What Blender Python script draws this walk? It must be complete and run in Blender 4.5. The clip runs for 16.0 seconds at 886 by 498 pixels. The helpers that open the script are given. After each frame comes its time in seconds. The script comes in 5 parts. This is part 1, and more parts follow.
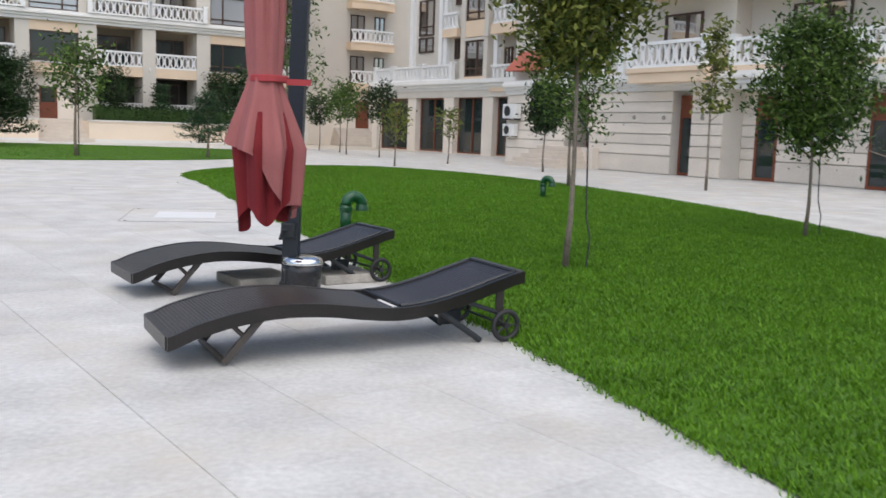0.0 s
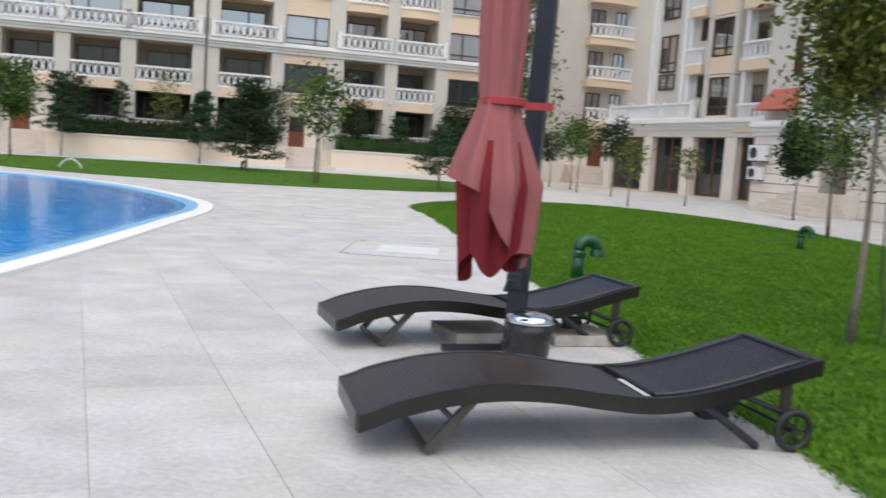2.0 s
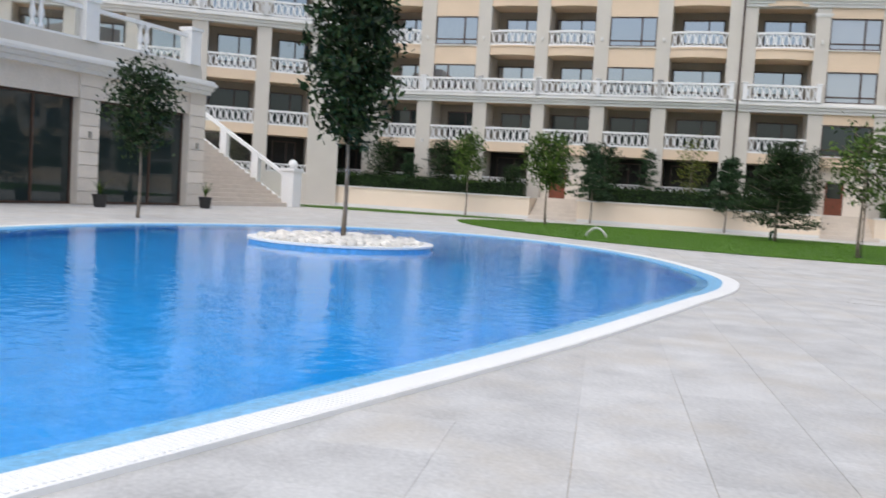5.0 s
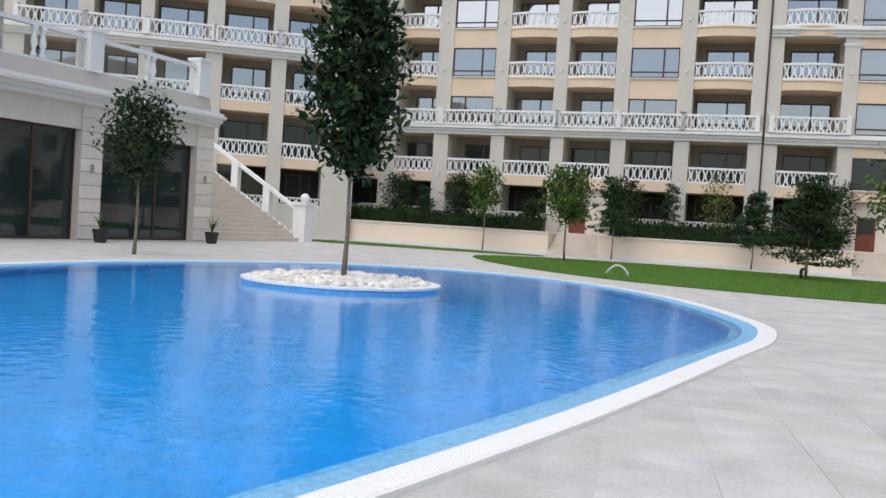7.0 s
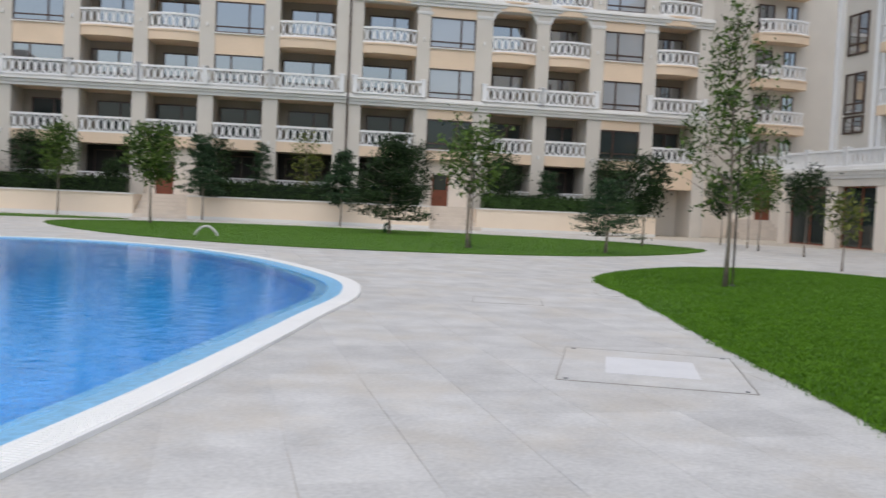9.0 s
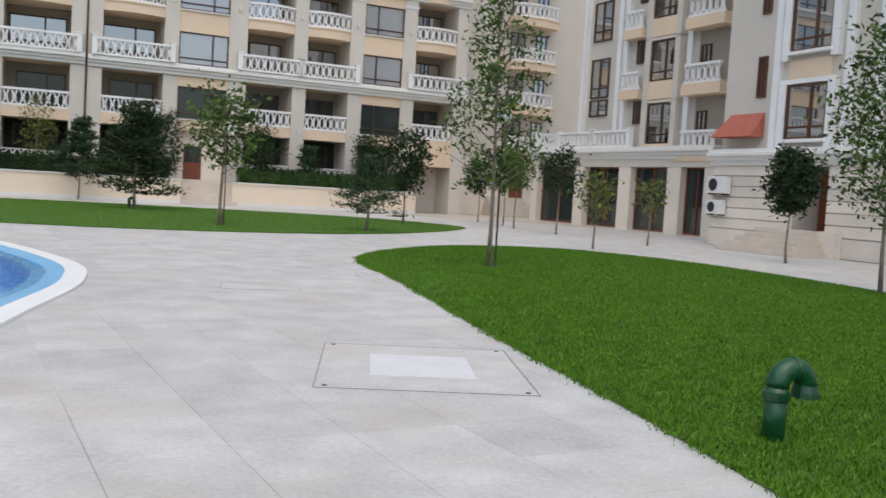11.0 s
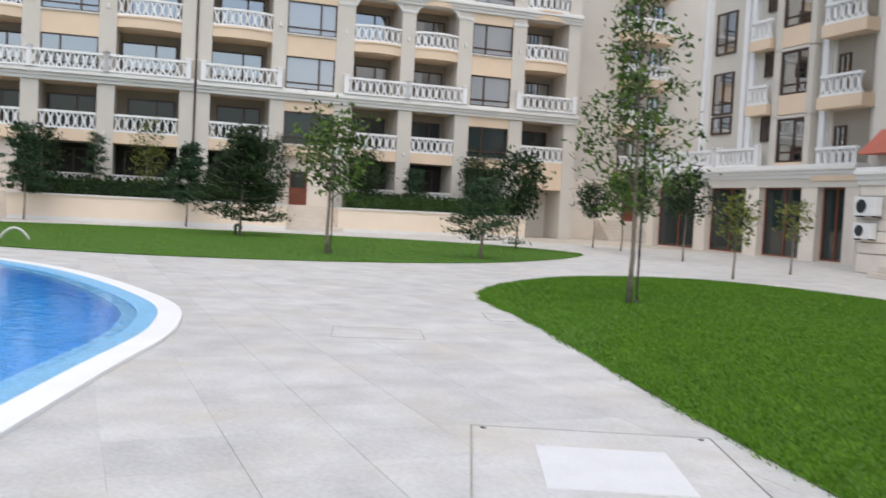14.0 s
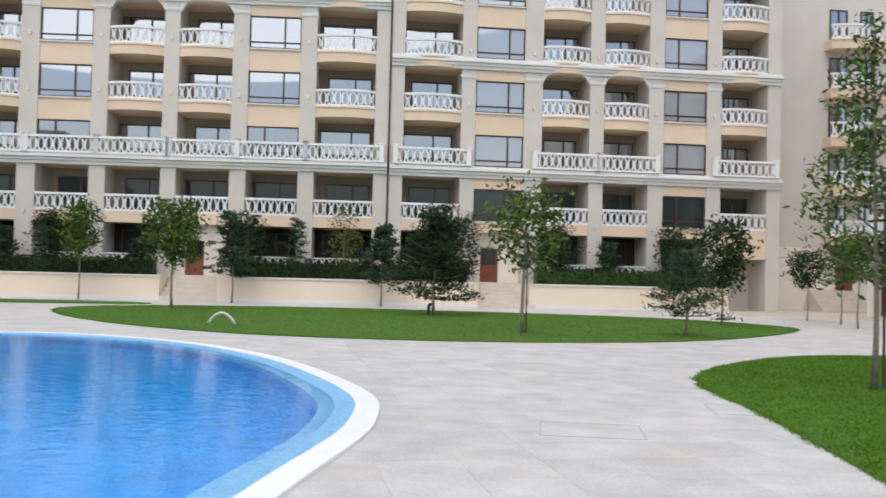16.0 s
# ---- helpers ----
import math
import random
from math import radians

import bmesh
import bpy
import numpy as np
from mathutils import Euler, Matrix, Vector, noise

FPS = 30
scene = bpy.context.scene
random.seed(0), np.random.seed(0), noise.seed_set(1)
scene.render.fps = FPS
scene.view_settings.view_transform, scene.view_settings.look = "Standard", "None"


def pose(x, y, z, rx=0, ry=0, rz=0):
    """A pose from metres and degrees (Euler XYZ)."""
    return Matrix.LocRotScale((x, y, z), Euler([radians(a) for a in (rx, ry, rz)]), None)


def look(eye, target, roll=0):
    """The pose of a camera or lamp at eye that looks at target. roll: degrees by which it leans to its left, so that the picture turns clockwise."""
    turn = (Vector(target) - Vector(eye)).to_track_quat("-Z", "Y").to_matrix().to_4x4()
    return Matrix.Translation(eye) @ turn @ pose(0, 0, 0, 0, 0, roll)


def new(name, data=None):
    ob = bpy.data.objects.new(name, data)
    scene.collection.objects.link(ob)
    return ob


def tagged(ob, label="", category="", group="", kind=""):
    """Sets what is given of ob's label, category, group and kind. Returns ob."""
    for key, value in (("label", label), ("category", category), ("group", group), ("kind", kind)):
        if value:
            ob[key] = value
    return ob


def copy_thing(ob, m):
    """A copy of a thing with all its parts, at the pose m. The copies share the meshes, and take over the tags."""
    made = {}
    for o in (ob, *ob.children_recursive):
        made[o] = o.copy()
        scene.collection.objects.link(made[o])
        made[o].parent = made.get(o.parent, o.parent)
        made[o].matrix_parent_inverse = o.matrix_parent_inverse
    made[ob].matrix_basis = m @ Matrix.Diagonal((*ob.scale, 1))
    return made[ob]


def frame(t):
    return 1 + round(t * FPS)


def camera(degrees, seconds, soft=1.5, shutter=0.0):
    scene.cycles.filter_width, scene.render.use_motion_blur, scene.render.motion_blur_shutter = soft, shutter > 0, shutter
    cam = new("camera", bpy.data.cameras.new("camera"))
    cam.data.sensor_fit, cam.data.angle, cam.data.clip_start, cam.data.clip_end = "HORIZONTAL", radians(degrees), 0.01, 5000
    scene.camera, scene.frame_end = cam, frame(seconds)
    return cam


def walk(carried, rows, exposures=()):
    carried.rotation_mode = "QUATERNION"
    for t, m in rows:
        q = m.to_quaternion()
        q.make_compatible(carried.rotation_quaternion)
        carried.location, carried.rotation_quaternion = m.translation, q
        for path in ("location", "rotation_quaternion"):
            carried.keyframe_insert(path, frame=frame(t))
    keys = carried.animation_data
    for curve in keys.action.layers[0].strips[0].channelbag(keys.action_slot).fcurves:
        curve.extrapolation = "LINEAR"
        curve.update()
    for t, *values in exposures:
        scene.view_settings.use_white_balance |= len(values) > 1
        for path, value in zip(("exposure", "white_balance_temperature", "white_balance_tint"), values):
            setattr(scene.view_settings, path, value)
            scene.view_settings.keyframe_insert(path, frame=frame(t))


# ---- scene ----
cam = camera(52.1, 16.0, soft=1.5, shutter=0.5)
EXPOSURES = [(0.0, 0.40), (2.0, 0.38), (3.5, 0.30), (5.0, 0.30), (7.5, 0.18), (9.0, 0.07), (10.0, 0.0), (12.5, 0.38), (14.5, 0.36), (16.0, 0.35)]
PATH = [
    (0.0, pose(4.060, 4.681, 1.272, 82.53, -1.91, 0.62)),
    (0.5, pose(4.042, 4.947, 1.265, 83.33, -2.69, 2.75)),
    (1.0, pose(4.006, 5.222, 1.258, 83.89, -3.18, 5.93)),
    (1.5, pose(3.938, 5.504, 1.237, 84.25, -3.43, 10.08)),
    (2.0, pose(3.842, 5.759, 1.251, 84.12, -3.75, 14.99)),
    (2.5, pose(3.715, 6.042, 1.255, 83.73, -3.81, 20.77)),
    (3.0, pose(3.559, 6.262, 1.270, 83.31, -3.78, 26.44)),
    (3.5, pose(3.390, 6.512, 1.298, 83.09, -3.52, 32.07)),
    (4.0, pose(3.214, 6.752, 1.314, 83.63, -3.66, 37.66)),
    (4.5, pose(3.073, 7.016, 1.322, 84.66, -3.63, 43.10)),
    (5.0, pose(2.982, 7.153, 1.322, 86.23, -3.51, 47.22)),
    (5.2, pose(2.924, 7.237, 1.318, 86.78, -3.58, 48.33)),
    (7.3, pose(2.040, 8.440, 1.402, 88.59, -3.59, 48.34)),
    (7.5, pose(2.015, 8.506, 1.383, 88.47, -3.44, 45.61)),
    (8.0, pose(2.010, 8.643, 1.335, 87.99, -2.85, 38.82)),
    (8.5, pose(1.949, 8.805, 1.378, 87.34, -2.30, 30.07)),
    (9.0, pose(1.849, 9.040, 1.358, 87.12, -2.54, 23.40)),
    (9.5, pose(1.809, 9.339, 1.367, 87.19, -2.95, 18.90)),
    (10.0, pose(1.702, 9.620, 1.369, 87.10, -3.66, 14.56)),
    (10.2, pose(1.680, 9.721, 1.358, 86.97, -3.58, 13.21)),
    (12.3, pose(1.226, 10.849, 1.405, 85.62, -3.57, 4.32)),
    (12.5, pose(1.177, 10.944, 1.418, 85.57, -3.58, 5.02)),
    (13.0, pose(1.029, 11.306, 1.405, 85.60, -3.59, 7.33)),
    (13.5, pose(0.890, 11.575, 1.411, 86.05, -3.23, 10.93)),
    (14.0, pose(0.739, 11.934, 1.403, 87.44, -2.92, 14.69)),
    (14.5, pose(0.569, 12.300, 1.408, 88.88, -3.18, 18.23)),
    (15.0, pose(0.445, 12.526, 1.437, 90.05, -2.80, 21.20)),
    (15.5, pose(0.338, 12.643, 1.455, 91.06, -2.06, 23.72)),
    (16.0, pose(0.262, 12.681, 1.482, 91.69, -1.42, 26.53)),
]
walk(cam, PATH, EXPOSURES)

# ---- light: bright overcast sky ----
world = bpy.data.worlds.new("sky")
scene.world = world
world.use_nodes = True
wn = world.node_tree
sky = wn.nodes.new("ShaderNodeTexSky")
sky.sky_type = 'NISHITA'
sky.sun_disc = False
sky.sun_elevation = radians(66)
sky.sun_rotation = radians(167)
sky.air_density, sky.dust_density, sky.ozone_density = 1.0, 2.5, 1.0
wn.nodes["Background"].inputs[1].default_value = 0.15
wn.links.new(sky.outputs[0], wn.nodes["Background"].inputs[0])
sun_data = bpy.data.lights.new("sun", 'SUN')
sun_data.energy, sun_data.angle, sun_data.color = 1.7, radians(110), (1.0, 0.95, 0.87)
sun = new("sun", sun_data)
sun.matrix_world = look((0, 0, 30), (-2.2, 9.4, 30 - 22.0))


# ---- materials ----
def material(name, color, rough=0.6, metal=0.0, vary=0.12, scale=3.0, fine=60.0, bump=0.15, tint=None, random=0.0, coat=0.0, world_grain=False):
    """A surface with broad stains, fine grain and relief."""
    m = bpy.data.materials.new(name)
    m.use_nodes = True
    t, n, l = m.node_tree, m.node_tree.nodes, m.node_tree.links
    b = n["Principled BSDF"]
    b.inputs["Roughness"].default_value, b.inputs["Metallic"].default_value = rough, metal
    b.inputs["Coat Weight"].default_value = coat
    co = n.new("ShaderNodeTexCoord")
    big, small = n.new("ShaderNodeTexNoise"), n.new("ShaderNodeTexNoise")
    big.inputs["Scale"].default_value, big.inputs["Detail"].default_value = scale, 6
    small.inputs["Scale"].default_value, small.inputs["Detail"].default_value = fine, 4
    at = n.new("ShaderNodeNewGeometry").outputs["Position"] if world_grain else co.outputs["Object"]
    for x in (big, small):
        l.new(at, x.inputs["Vector"])
    ramp = n.new("ShaderNodeValToRGB")
    dark = tint or tuple(c * (1 - 2 * vary) for c in color)
    light = tuple(min(1, c * (1 + vary)) for c in color)
    ramp.color_ramp.elements[0].position, ramp.color_ramp.elements[1].position = 0.3, 0.7
    ramp.color_ramp.elements[0].color, ramp.color_ramp.elements[1].color = (*dark, 1), (*light, 1)
    add = n.new("ShaderNodeMath")
    add.operation = 'MULTIPLY_ADD'
    l.new(small.outputs["Fac"], add.inputs[0])
    add.inputs[1].default_value = 0.45
    mul = n.new("ShaderNodeMath")
    mul.operation = 'MULTIPLY'
    mul.inputs[1].default_value = 0.55
    l.new(big.outputs["Fac"], mul.inputs[0])
    l.new(mul.outputs[0], add.inputs[2])
    out = add
    if random:
        info, geo = n.new("ShaderNodeObjectInfo"), n.new("ShaderNodeNewGeometry")
        s = n.new("ShaderNodeMath")
        s.operation = 'ADD'
        l.new(info.outputs["Random"], s.inputs[0])
        l.new(geo.outputs["Random Per Island"], s.inputs[1])
        f = n.new("ShaderNodeMath")
        f.operation = 'FRACT'
        l.new(s.outputs[0], f.inputs[0])
        r = n.new("ShaderNodeMath")
        r.operation = 'MULTIPLY_ADD'
        r.inputs[1].default_value = random
        r.inputs[2].default_value = -random / 2
        l.new(f.outputs[0], r.inputs[0])
        a2 = n.new("ShaderNodeMath")
        a2.operation = 'ADD'
        l.new(add.outputs[0], a2.inputs[0])
        l.new(r.outputs[0], a2.inputs[1])
        out = a2
    l.new(out.outputs[0], ramp.inputs[0])
    l.new(ramp.outputs[0], b.inputs["Base Color"])
    if bump:
        bp = n.new("ShaderNodeBump")
        bp.inputs["Strength"].default_value, bp.inputs["Distance"].default_value = bump, 0.01
        l.new(small.outputs["Fac"], bp.inputs["Height"])
        l.new(bp.outputs[0], b.inputs["Normal"])
    return m


def leaf_material(name, color, dark):
    m = material(name, color, rough=0.5, vary=0.3, scale=2.0, fine=12.0, bump=0.0, tint=dark, random=0.5)
    b = m.node_tree.nodes["Principled BSDF"]
    b.inputs["Specular IOR Level"].default_value = 0.18
    return m


CREAM = material("cream render", (0.60, 0.56, 0.495), 0.75, vary=0.05, scale=0.6, fine=25, bump=0.1)
STONE = material("pale limestone cladding", (0.72, 0.65, 0.565), 0.6, vary=0.08, scale=0.8, fine=18, bump=0.1, random=0.35)
PEACH = material("peach render", (0.74, 0.58, 0.42), 0.75, vary=0.05, scale=0.6, fine=25, bump=0.1)
WALLPEACH = material("apricot garden wall render", (0.78, 0.66, 0.52), 0.8, vary=0.05, scale=0.5, fine=20, bump=0.15)
WHITE = material("white painted plaster", (0.80, 0.80, 0.79), 0.55, vary=0.04, scale=1.5, fine=30, bump=0.05)
TRIM = material("grey-white stone trim", (0.70, 0.69, 0.66), 0.65, vary=0.05, scale=0.8, fine=25, bump=0.08)
# cream render darkened, so that the colour itself carries the loggias' shade
INNERSHADE = material("loggia render with shade in its colour", (0.31, 0.275, 0.225), 0.8, vary=0.05, scale=0.8, fine=25, bump=0.05)
BROWN = material("dark brown window frame", (0.06, 0.03, 0.02), 0.4, vary=0.15, scale=2, fine=40, bump=0.05)
WOOD = material("reddish brown stained wood", (0.19, 0.05, 0.02), 0.45, vary=0.2, scale=1.5, fine=14, bump=0.1)
WOODDARK = material("dark chestnut stained wood", (0.10, 0.038, 0.02), 0.45, vary=0.2, scale=1.5, fine=14, bump=0.1)
# near-black colour that stands for the unlit depth of the ground loggias
DEEPSHADE = material("near-black loggia shade", (0.03, 0.027, 0.024), 0.9, vary=0.2, scale=1, fine=10, bump=0)
CURTAIN = material("pale curtain", (0.55, 0.52, 0.48), 0.9, vary=0.12, scale=3, fine=8, bump=0.3)
PAVE = material("pale limestone paving slab", (0.535, 0.53, 0.51), 0.55, vary=0.15, scale=2.2, fine=30, bump=0.15, random=0.12, world_grain=True)


def weathered(m, stain, scale, amount, low, high):
    """Adds broad stains of another tint over a material's own grain."""
    n, l = m.node_tree.nodes, m.node_tree.links
    ramp = n["Color Ramp"]
    at, noise, mix, lim = n.new("ShaderNodeNewGeometry"), n.new("ShaderNodeTexNoise"), n.new("ShaderNodeMix"), n.new("ShaderNodeMapRange")
    noise.inputs["Scale"].default_value, noise.inputs["Detail"].default_value, noise.inputs["Roughness"].default_value = scale, 8, 0.65
    l.new(at.outputs["Position"], noise.inputs["Vector"])
    lim.inputs["From Min"].default_value, lim.inputs["From Max"].default_value = low, high
    lim.inputs["To Max"].default_value = amount
    l.new(noise.outputs["Fac"], lim.inputs["Value"])
    mix.data_type = 'RGBA'
    l.new(lim.outputs["Result"], mix.inputs["Factor"])
    l.new(ramp.outputs["Color"], mix.inputs["A"])
    mix.inputs["B"].default_value = (*stain, 1)
    for q in list(n["Principled BSDF"].inputs["Base Color"].links):
        l.remove(q)
    l.new(mix.outputs["Result"], n["Principled BSDF"].inputs["Base Color"])


weathered(PAVE, (0.50, 0.44, 0.345), 0.9, 0.55, 0.48, 0.72)
JOINT = material("paving joint mortar", (0.52, 0.47, 0.39), 0.9, vary=0.15, scale=2, fine=50, bump=0.2)
JOINTDARK = material("dull metal cover frame", (0.32, 0.30, 0.26), 0.7, vary=0.2, scale=4, fine=50, bump=0.1)
STEP = material("travertine stair tread", (0.62, 0.55, 0.47), 0.6, vary=0.08, scale=2, fine=40, bump=0.1)
SOIL = material("dark garden soil", (0.07, 0.05, 0.035), 0.95, vary=0.3, scale=3, fine=30, bump=0.5)
TURF = material("lawn turf", (0.058, 0.138, 0.006), 0.9, vary=0.15, scale=0.9, fine=90, bump=0.5, tint=(0.038, 0.098, 0.004))
BLADE = leaf_material("grass blade", (0.086, 0.190, 0.009), (0.043, 0.115, 0.005))
LEAF = leaf_material("broad green leaf", (0.075, 0.125, 0.022), (0.02, 0.045, 0.009))
LEAFDARK = leaf_material("dark glossy leaf", (0.024, 0.047, 0.014), (0.006, 0.015, 0.005))
LEAFWARM = leaf_material("yellowing green leaf", (0.135, 0.145, 0.028), (0.04, 0.065, 0.013))
NEEDLE = leaf_material("blue-green conifer needle", (0.034, 0.068, 0.028), (0.010, 0.025, 0.012))
HEDGE = leaf_material("clipped hedge leaf", (0.03, 0.06, 0.014), (0.007, 0.017, 0.005))
BARK = material("grey-brown bark", (0.23, 0.19, 0.15), 0.9, vary=0.3, scale=6, fine=50, bump=0.6)
RIM = material("white pool coping", (0.82, 0.82, 0.80), 0.4, vary=0.03, scale=2, fine=40, bump=0.05)
MOSAIC = material("light blue pool mosaic", (0.21, 0.53, 0.82), 0.3, vary=0.2, scale=12, fine=35, bump=0.05)
BASIN = material("blue pool tile", (0.011, 0.33, 0.79), 0.35, vary=0.12, scale=1.5, fine=30, bump=0.02)
PEBBLE = material("white island pebble", (0.72, 0.69, 0.63), 0.7, vary=0.12, scale=5, fine=40, bump=0.1, random=0.4)
WICKER = material("dark brown woven wicker", (0.017, 0.013, 0.012), 0.31, vary=0.25, scale=6, fine=60, bump=0.2, random=0.3)
STEEL = material("dark grey painted steel", (0.018, 0.022, 0.026), 0.45, vary=0.15, scale=4, fine=40, bump=0.05)
MAST = material("dark blue-grey powder-coated mast", (0.016, 0.022, 0.032), 0.4, vary=0.15, scale=4, fine=40, bump=0.03)
GREYMETAL = material("brown-grey aluminium leg", (0.065, 0.056, 0.05), 0.45, metal=0.4, vary=0.1, scale=6, fine=40, bump=0.02)
RUBBER = material("black rubber wheel", (0.018, 0.018, 0.02), 0.6, vary=0.2, scale=6, fine=50, bump=0.1)
CLOTH = material("faded rose parasol cloth", (0.295, 0.098, 0.094), 0.9, vary=0.12, scale=3, fine=200, bump=0.15)
CLOTHRED = material("deep red parasol cloth", (0.165, 0.007, 0.011), 0.9, vary=0.15, scale=3, fine=200, bump=0.15)
STRAP = material("red parasol strap", (0.34, 0.04, 0.045), 0.8, vary=0.1, scale=4, fine=100, bump=0.1)
GREENPIPE = material("dark green enamelled pipe", (0.007, 0.07, 0.024), 0.3, vary=0.2, scale=5, fine=40, bump=0.06)
GRAVELSLAB = material("exposed aggregate concrete", (0.42, 0.39, 0.34), 0.85, vary=0.2, scale=8, fine=90, bump=0.5)
BAG = material("black bin liner", (0.02, 0.02, 0.022), 0.25, vary=0.2, scale=8, fine=30, bump=0.6)
CHROME = material("polished steel lid", (0.75, 0.75, 0.76), 0.12, metal=1.0, vary=0.05, scale=4, fine=30, bump=0.01)
ACWHITE = material("white air conditioner casing", (0.72, 0.72, 0.70), 0.45, vary=0.04, scale=3, fine=40, bump=0.02)
AWNING = material("brick red awning", (0.42, 0.12, 0.08), 0.8, vary=0.08, scale=3, fine=60, bump=0.1)
POT = material("black plastic flower pot", (0.02, 0.02, 0.02), 0.5, vary=0.1, scale=4, fine=40, bump=0.05)
HOSE = material("pale grey bent pipe", (0.55, 0.56, 0.53), 0.5, vary=0.1, scale=4, fine=40, bump=0.05)
LAMPGLASS = material("opal lamp globe", (0.85, 0.85, 0.83), 0.25, vary=0.02, scale=4, fine=40, bump=0)
PATCH = material("pale access plate", (0.66, 0.66, 0.66), 0.5, vary=0.06, scale=3, fine=60, bump=0.05)


def glass(name, color, rough=0.03, ior=1.5, bump=0.0, scale=1.0, spec=0.5):
    m = bpy.data.materials.new(name)
    m.use_nodes = True
    n, l = m.node_tree.nodes, m.node_tree.links
    b = n["Principled BSDF"]
    b.inputs["Base Color"].default_value = (*color, 1)
    b.inputs["Roughness"].default_value, b.inputs["IOR"].default_value = rough, ior
    b.inputs["Transmission Weight"].default_value = 1.0
    if bump:
        co, w, bp = n.new("ShaderNodeTexCoord"), n.new("ShaderNodeTexNoise"), n.new("ShaderNodeBump")
        w.inputs["Scale"].default_value, w.inputs["Detail"].default_value = scale, 3
        bp.inputs["Strength"].default_value, bp.inputs["Distance"].default_value = bump, 0.02
        l.new(co.outputs["Object"], w.inputs["Vector"])
        l.new(w.outputs["Fac"], bp.inputs["Height"])
        l.new(bp.outputs[0], b.inputs["Normal"])
    return m


CLEAR = glass("clear balustrade glass", (0.95, 0.98, 0.97), 0.01, 1.45)
WATER = glass("pool water", (0.75, 0.92, 1.0), 0.0, 1.25, 0.42, 5.0)


def coated_glass(name, color, ior):
    m = bpy.data.materials.new(name)
    m.use_nodes = True
    n, l = m.node_tree.nodes, m.node_tree.links
    b = n["Principled BSDF"]
    b.inputs["Base Color"].default_value = (*color, 1)
    b.inputs["Roughness"].default_value, b.inputs["IOR"].default_value = 0.02, ior
    return m


PANE = coated_glass("sky-reflecting window glass", (0.015, 0.017, 0.02), 4.6)
VEILED = coated_glass("curtained window glass", (0.33, 0.35, 0.37), 2.8)
SHOPGLASS = coated_glass("dark shop window glass", (0.02, 0.03, 0.03), 1.6)


# ---- mesh helpers ----
def finish(bm, name, mat, smooth=False):
    if any(len(e.link_faces) == 2 and not e.is_contiguous for e in bm.edges) or any(abs(f.normal.z) < 0.99 for f in bm.faces):
        bmesh.ops.recalc_face_normals(bm, faces=bm.faces)
    me = bpy.data.meshes.new(name)
    bm.to_mesh(me)
    bm.free()
    me.materials.append(mat)
    if smooth:
        for q in me.polygons:
            q.use_smooth = True
    return me


def part(name, bm, mat, parent, label="", smooth=False):
    me = bm if isinstance(bm, bpy.types.Mesh) else finish(bm, name, mat, smooth)
    ob = new(name, me)
    ob.parent = parent
    return tagged(ob, label)


def thing(name, m, label, category, group="", kind=""):
    ob = new(name)
    ob.matrix_world = m
    return tagged(ob, label, category, group, kind)


def single(name, bm, mat, m, label, category="", group="", kind="", smooth=False):
    ob = new(name, finish(bm, name, mat, smooth))
    ob.matrix_world = m
    return tagged(ob, label, category, group, kind)


def box(bm, x0, x1, y0, y1, z0, z1, bevel=0.0, m=None):
    v = [bm.verts.new((x, y, z)) for x in (x0, x1) for y in (y0, y1) for z in (z0, z1)]
    if m is not None:
        for q in v:
            q.co = m @ q.co
    f = [bm.faces.new([v[i] for i in s]) for s in ((0, 1, 3, 2), (4, 6, 7, 5), (0, 4, 5, 1), (2, 3, 7, 6), (0, 2, 6, 4), (1, 5, 7, 3))]
    if bevel:
        edges = list({e for q in f for e in q.edges})
        bmesh.ops.bevel(bm, geom=edges, offset=bevel, segments=2, profile=0.5, affect='EDGES')
    return bm


def boxes(*rows, bevel=0.0):
    bm = bmesh.new()
    for r in rows:
        box(bm, *r, bevel=bevel)
    return bm


def tube(bm, points, radii, sides=8, cap=True):
    """A round tube along points, with a radius at each."""
    pts = [Vector(q) for q in points]
    if not hasattr(radii, "__len__"):
        radii = [radii] * len(pts)
    rings, ref = [], None
    for i, q in enumerate(pts):
        d = (pts[min(i + 1, len(pts) - 1)] - pts[max(i - 1, 0)]).normalized()
        if ref is None:
            ref = d.orthogonal().normalized()
        ref = (ref - d * ref.dot(d)).normalized()
        side = d.cross(ref)
        rings.append([bm.verts.new(q + radii[i] * (math.cos(a) * ref + math.sin(a) * side))
                      for a in (2 * math.pi * k / sides for k in range(sides))])
    for a, b in zip(rings, rings[1:]):
        for k in range(sides):
            bm.faces.new((a[k], a[(k + 1) % sides], b[(k + 1) % sides], b[k]))
    if cap:
        bm.faces.new(rings[0][::-1])
        bm.faces.new(rings[-1])
    return bm


def lathe(bm, profile, sides=16, centre=(0, 0, 0)):
    """A turned body; profile is (radius, height) from bottom to top."""
    c = Vector(centre)
    rings = [[bm.verts.new(c + Vector((r * math.cos(2 * math.pi * k / sides), r * math.sin(2 * math.pi * k / sides), z)))
              for k in range(sides)] for r, z in profile]
    for a, b in zip(rings, rings[1:]):
        for k in range(sides):
            bm.faces.new((a[k], a[(k + 1) % sides], b[(k + 1) % sides], b[k]))
    bm.faces.new(rings[0][::-1])
    bm.faces.new(rings[-1])
    return bm


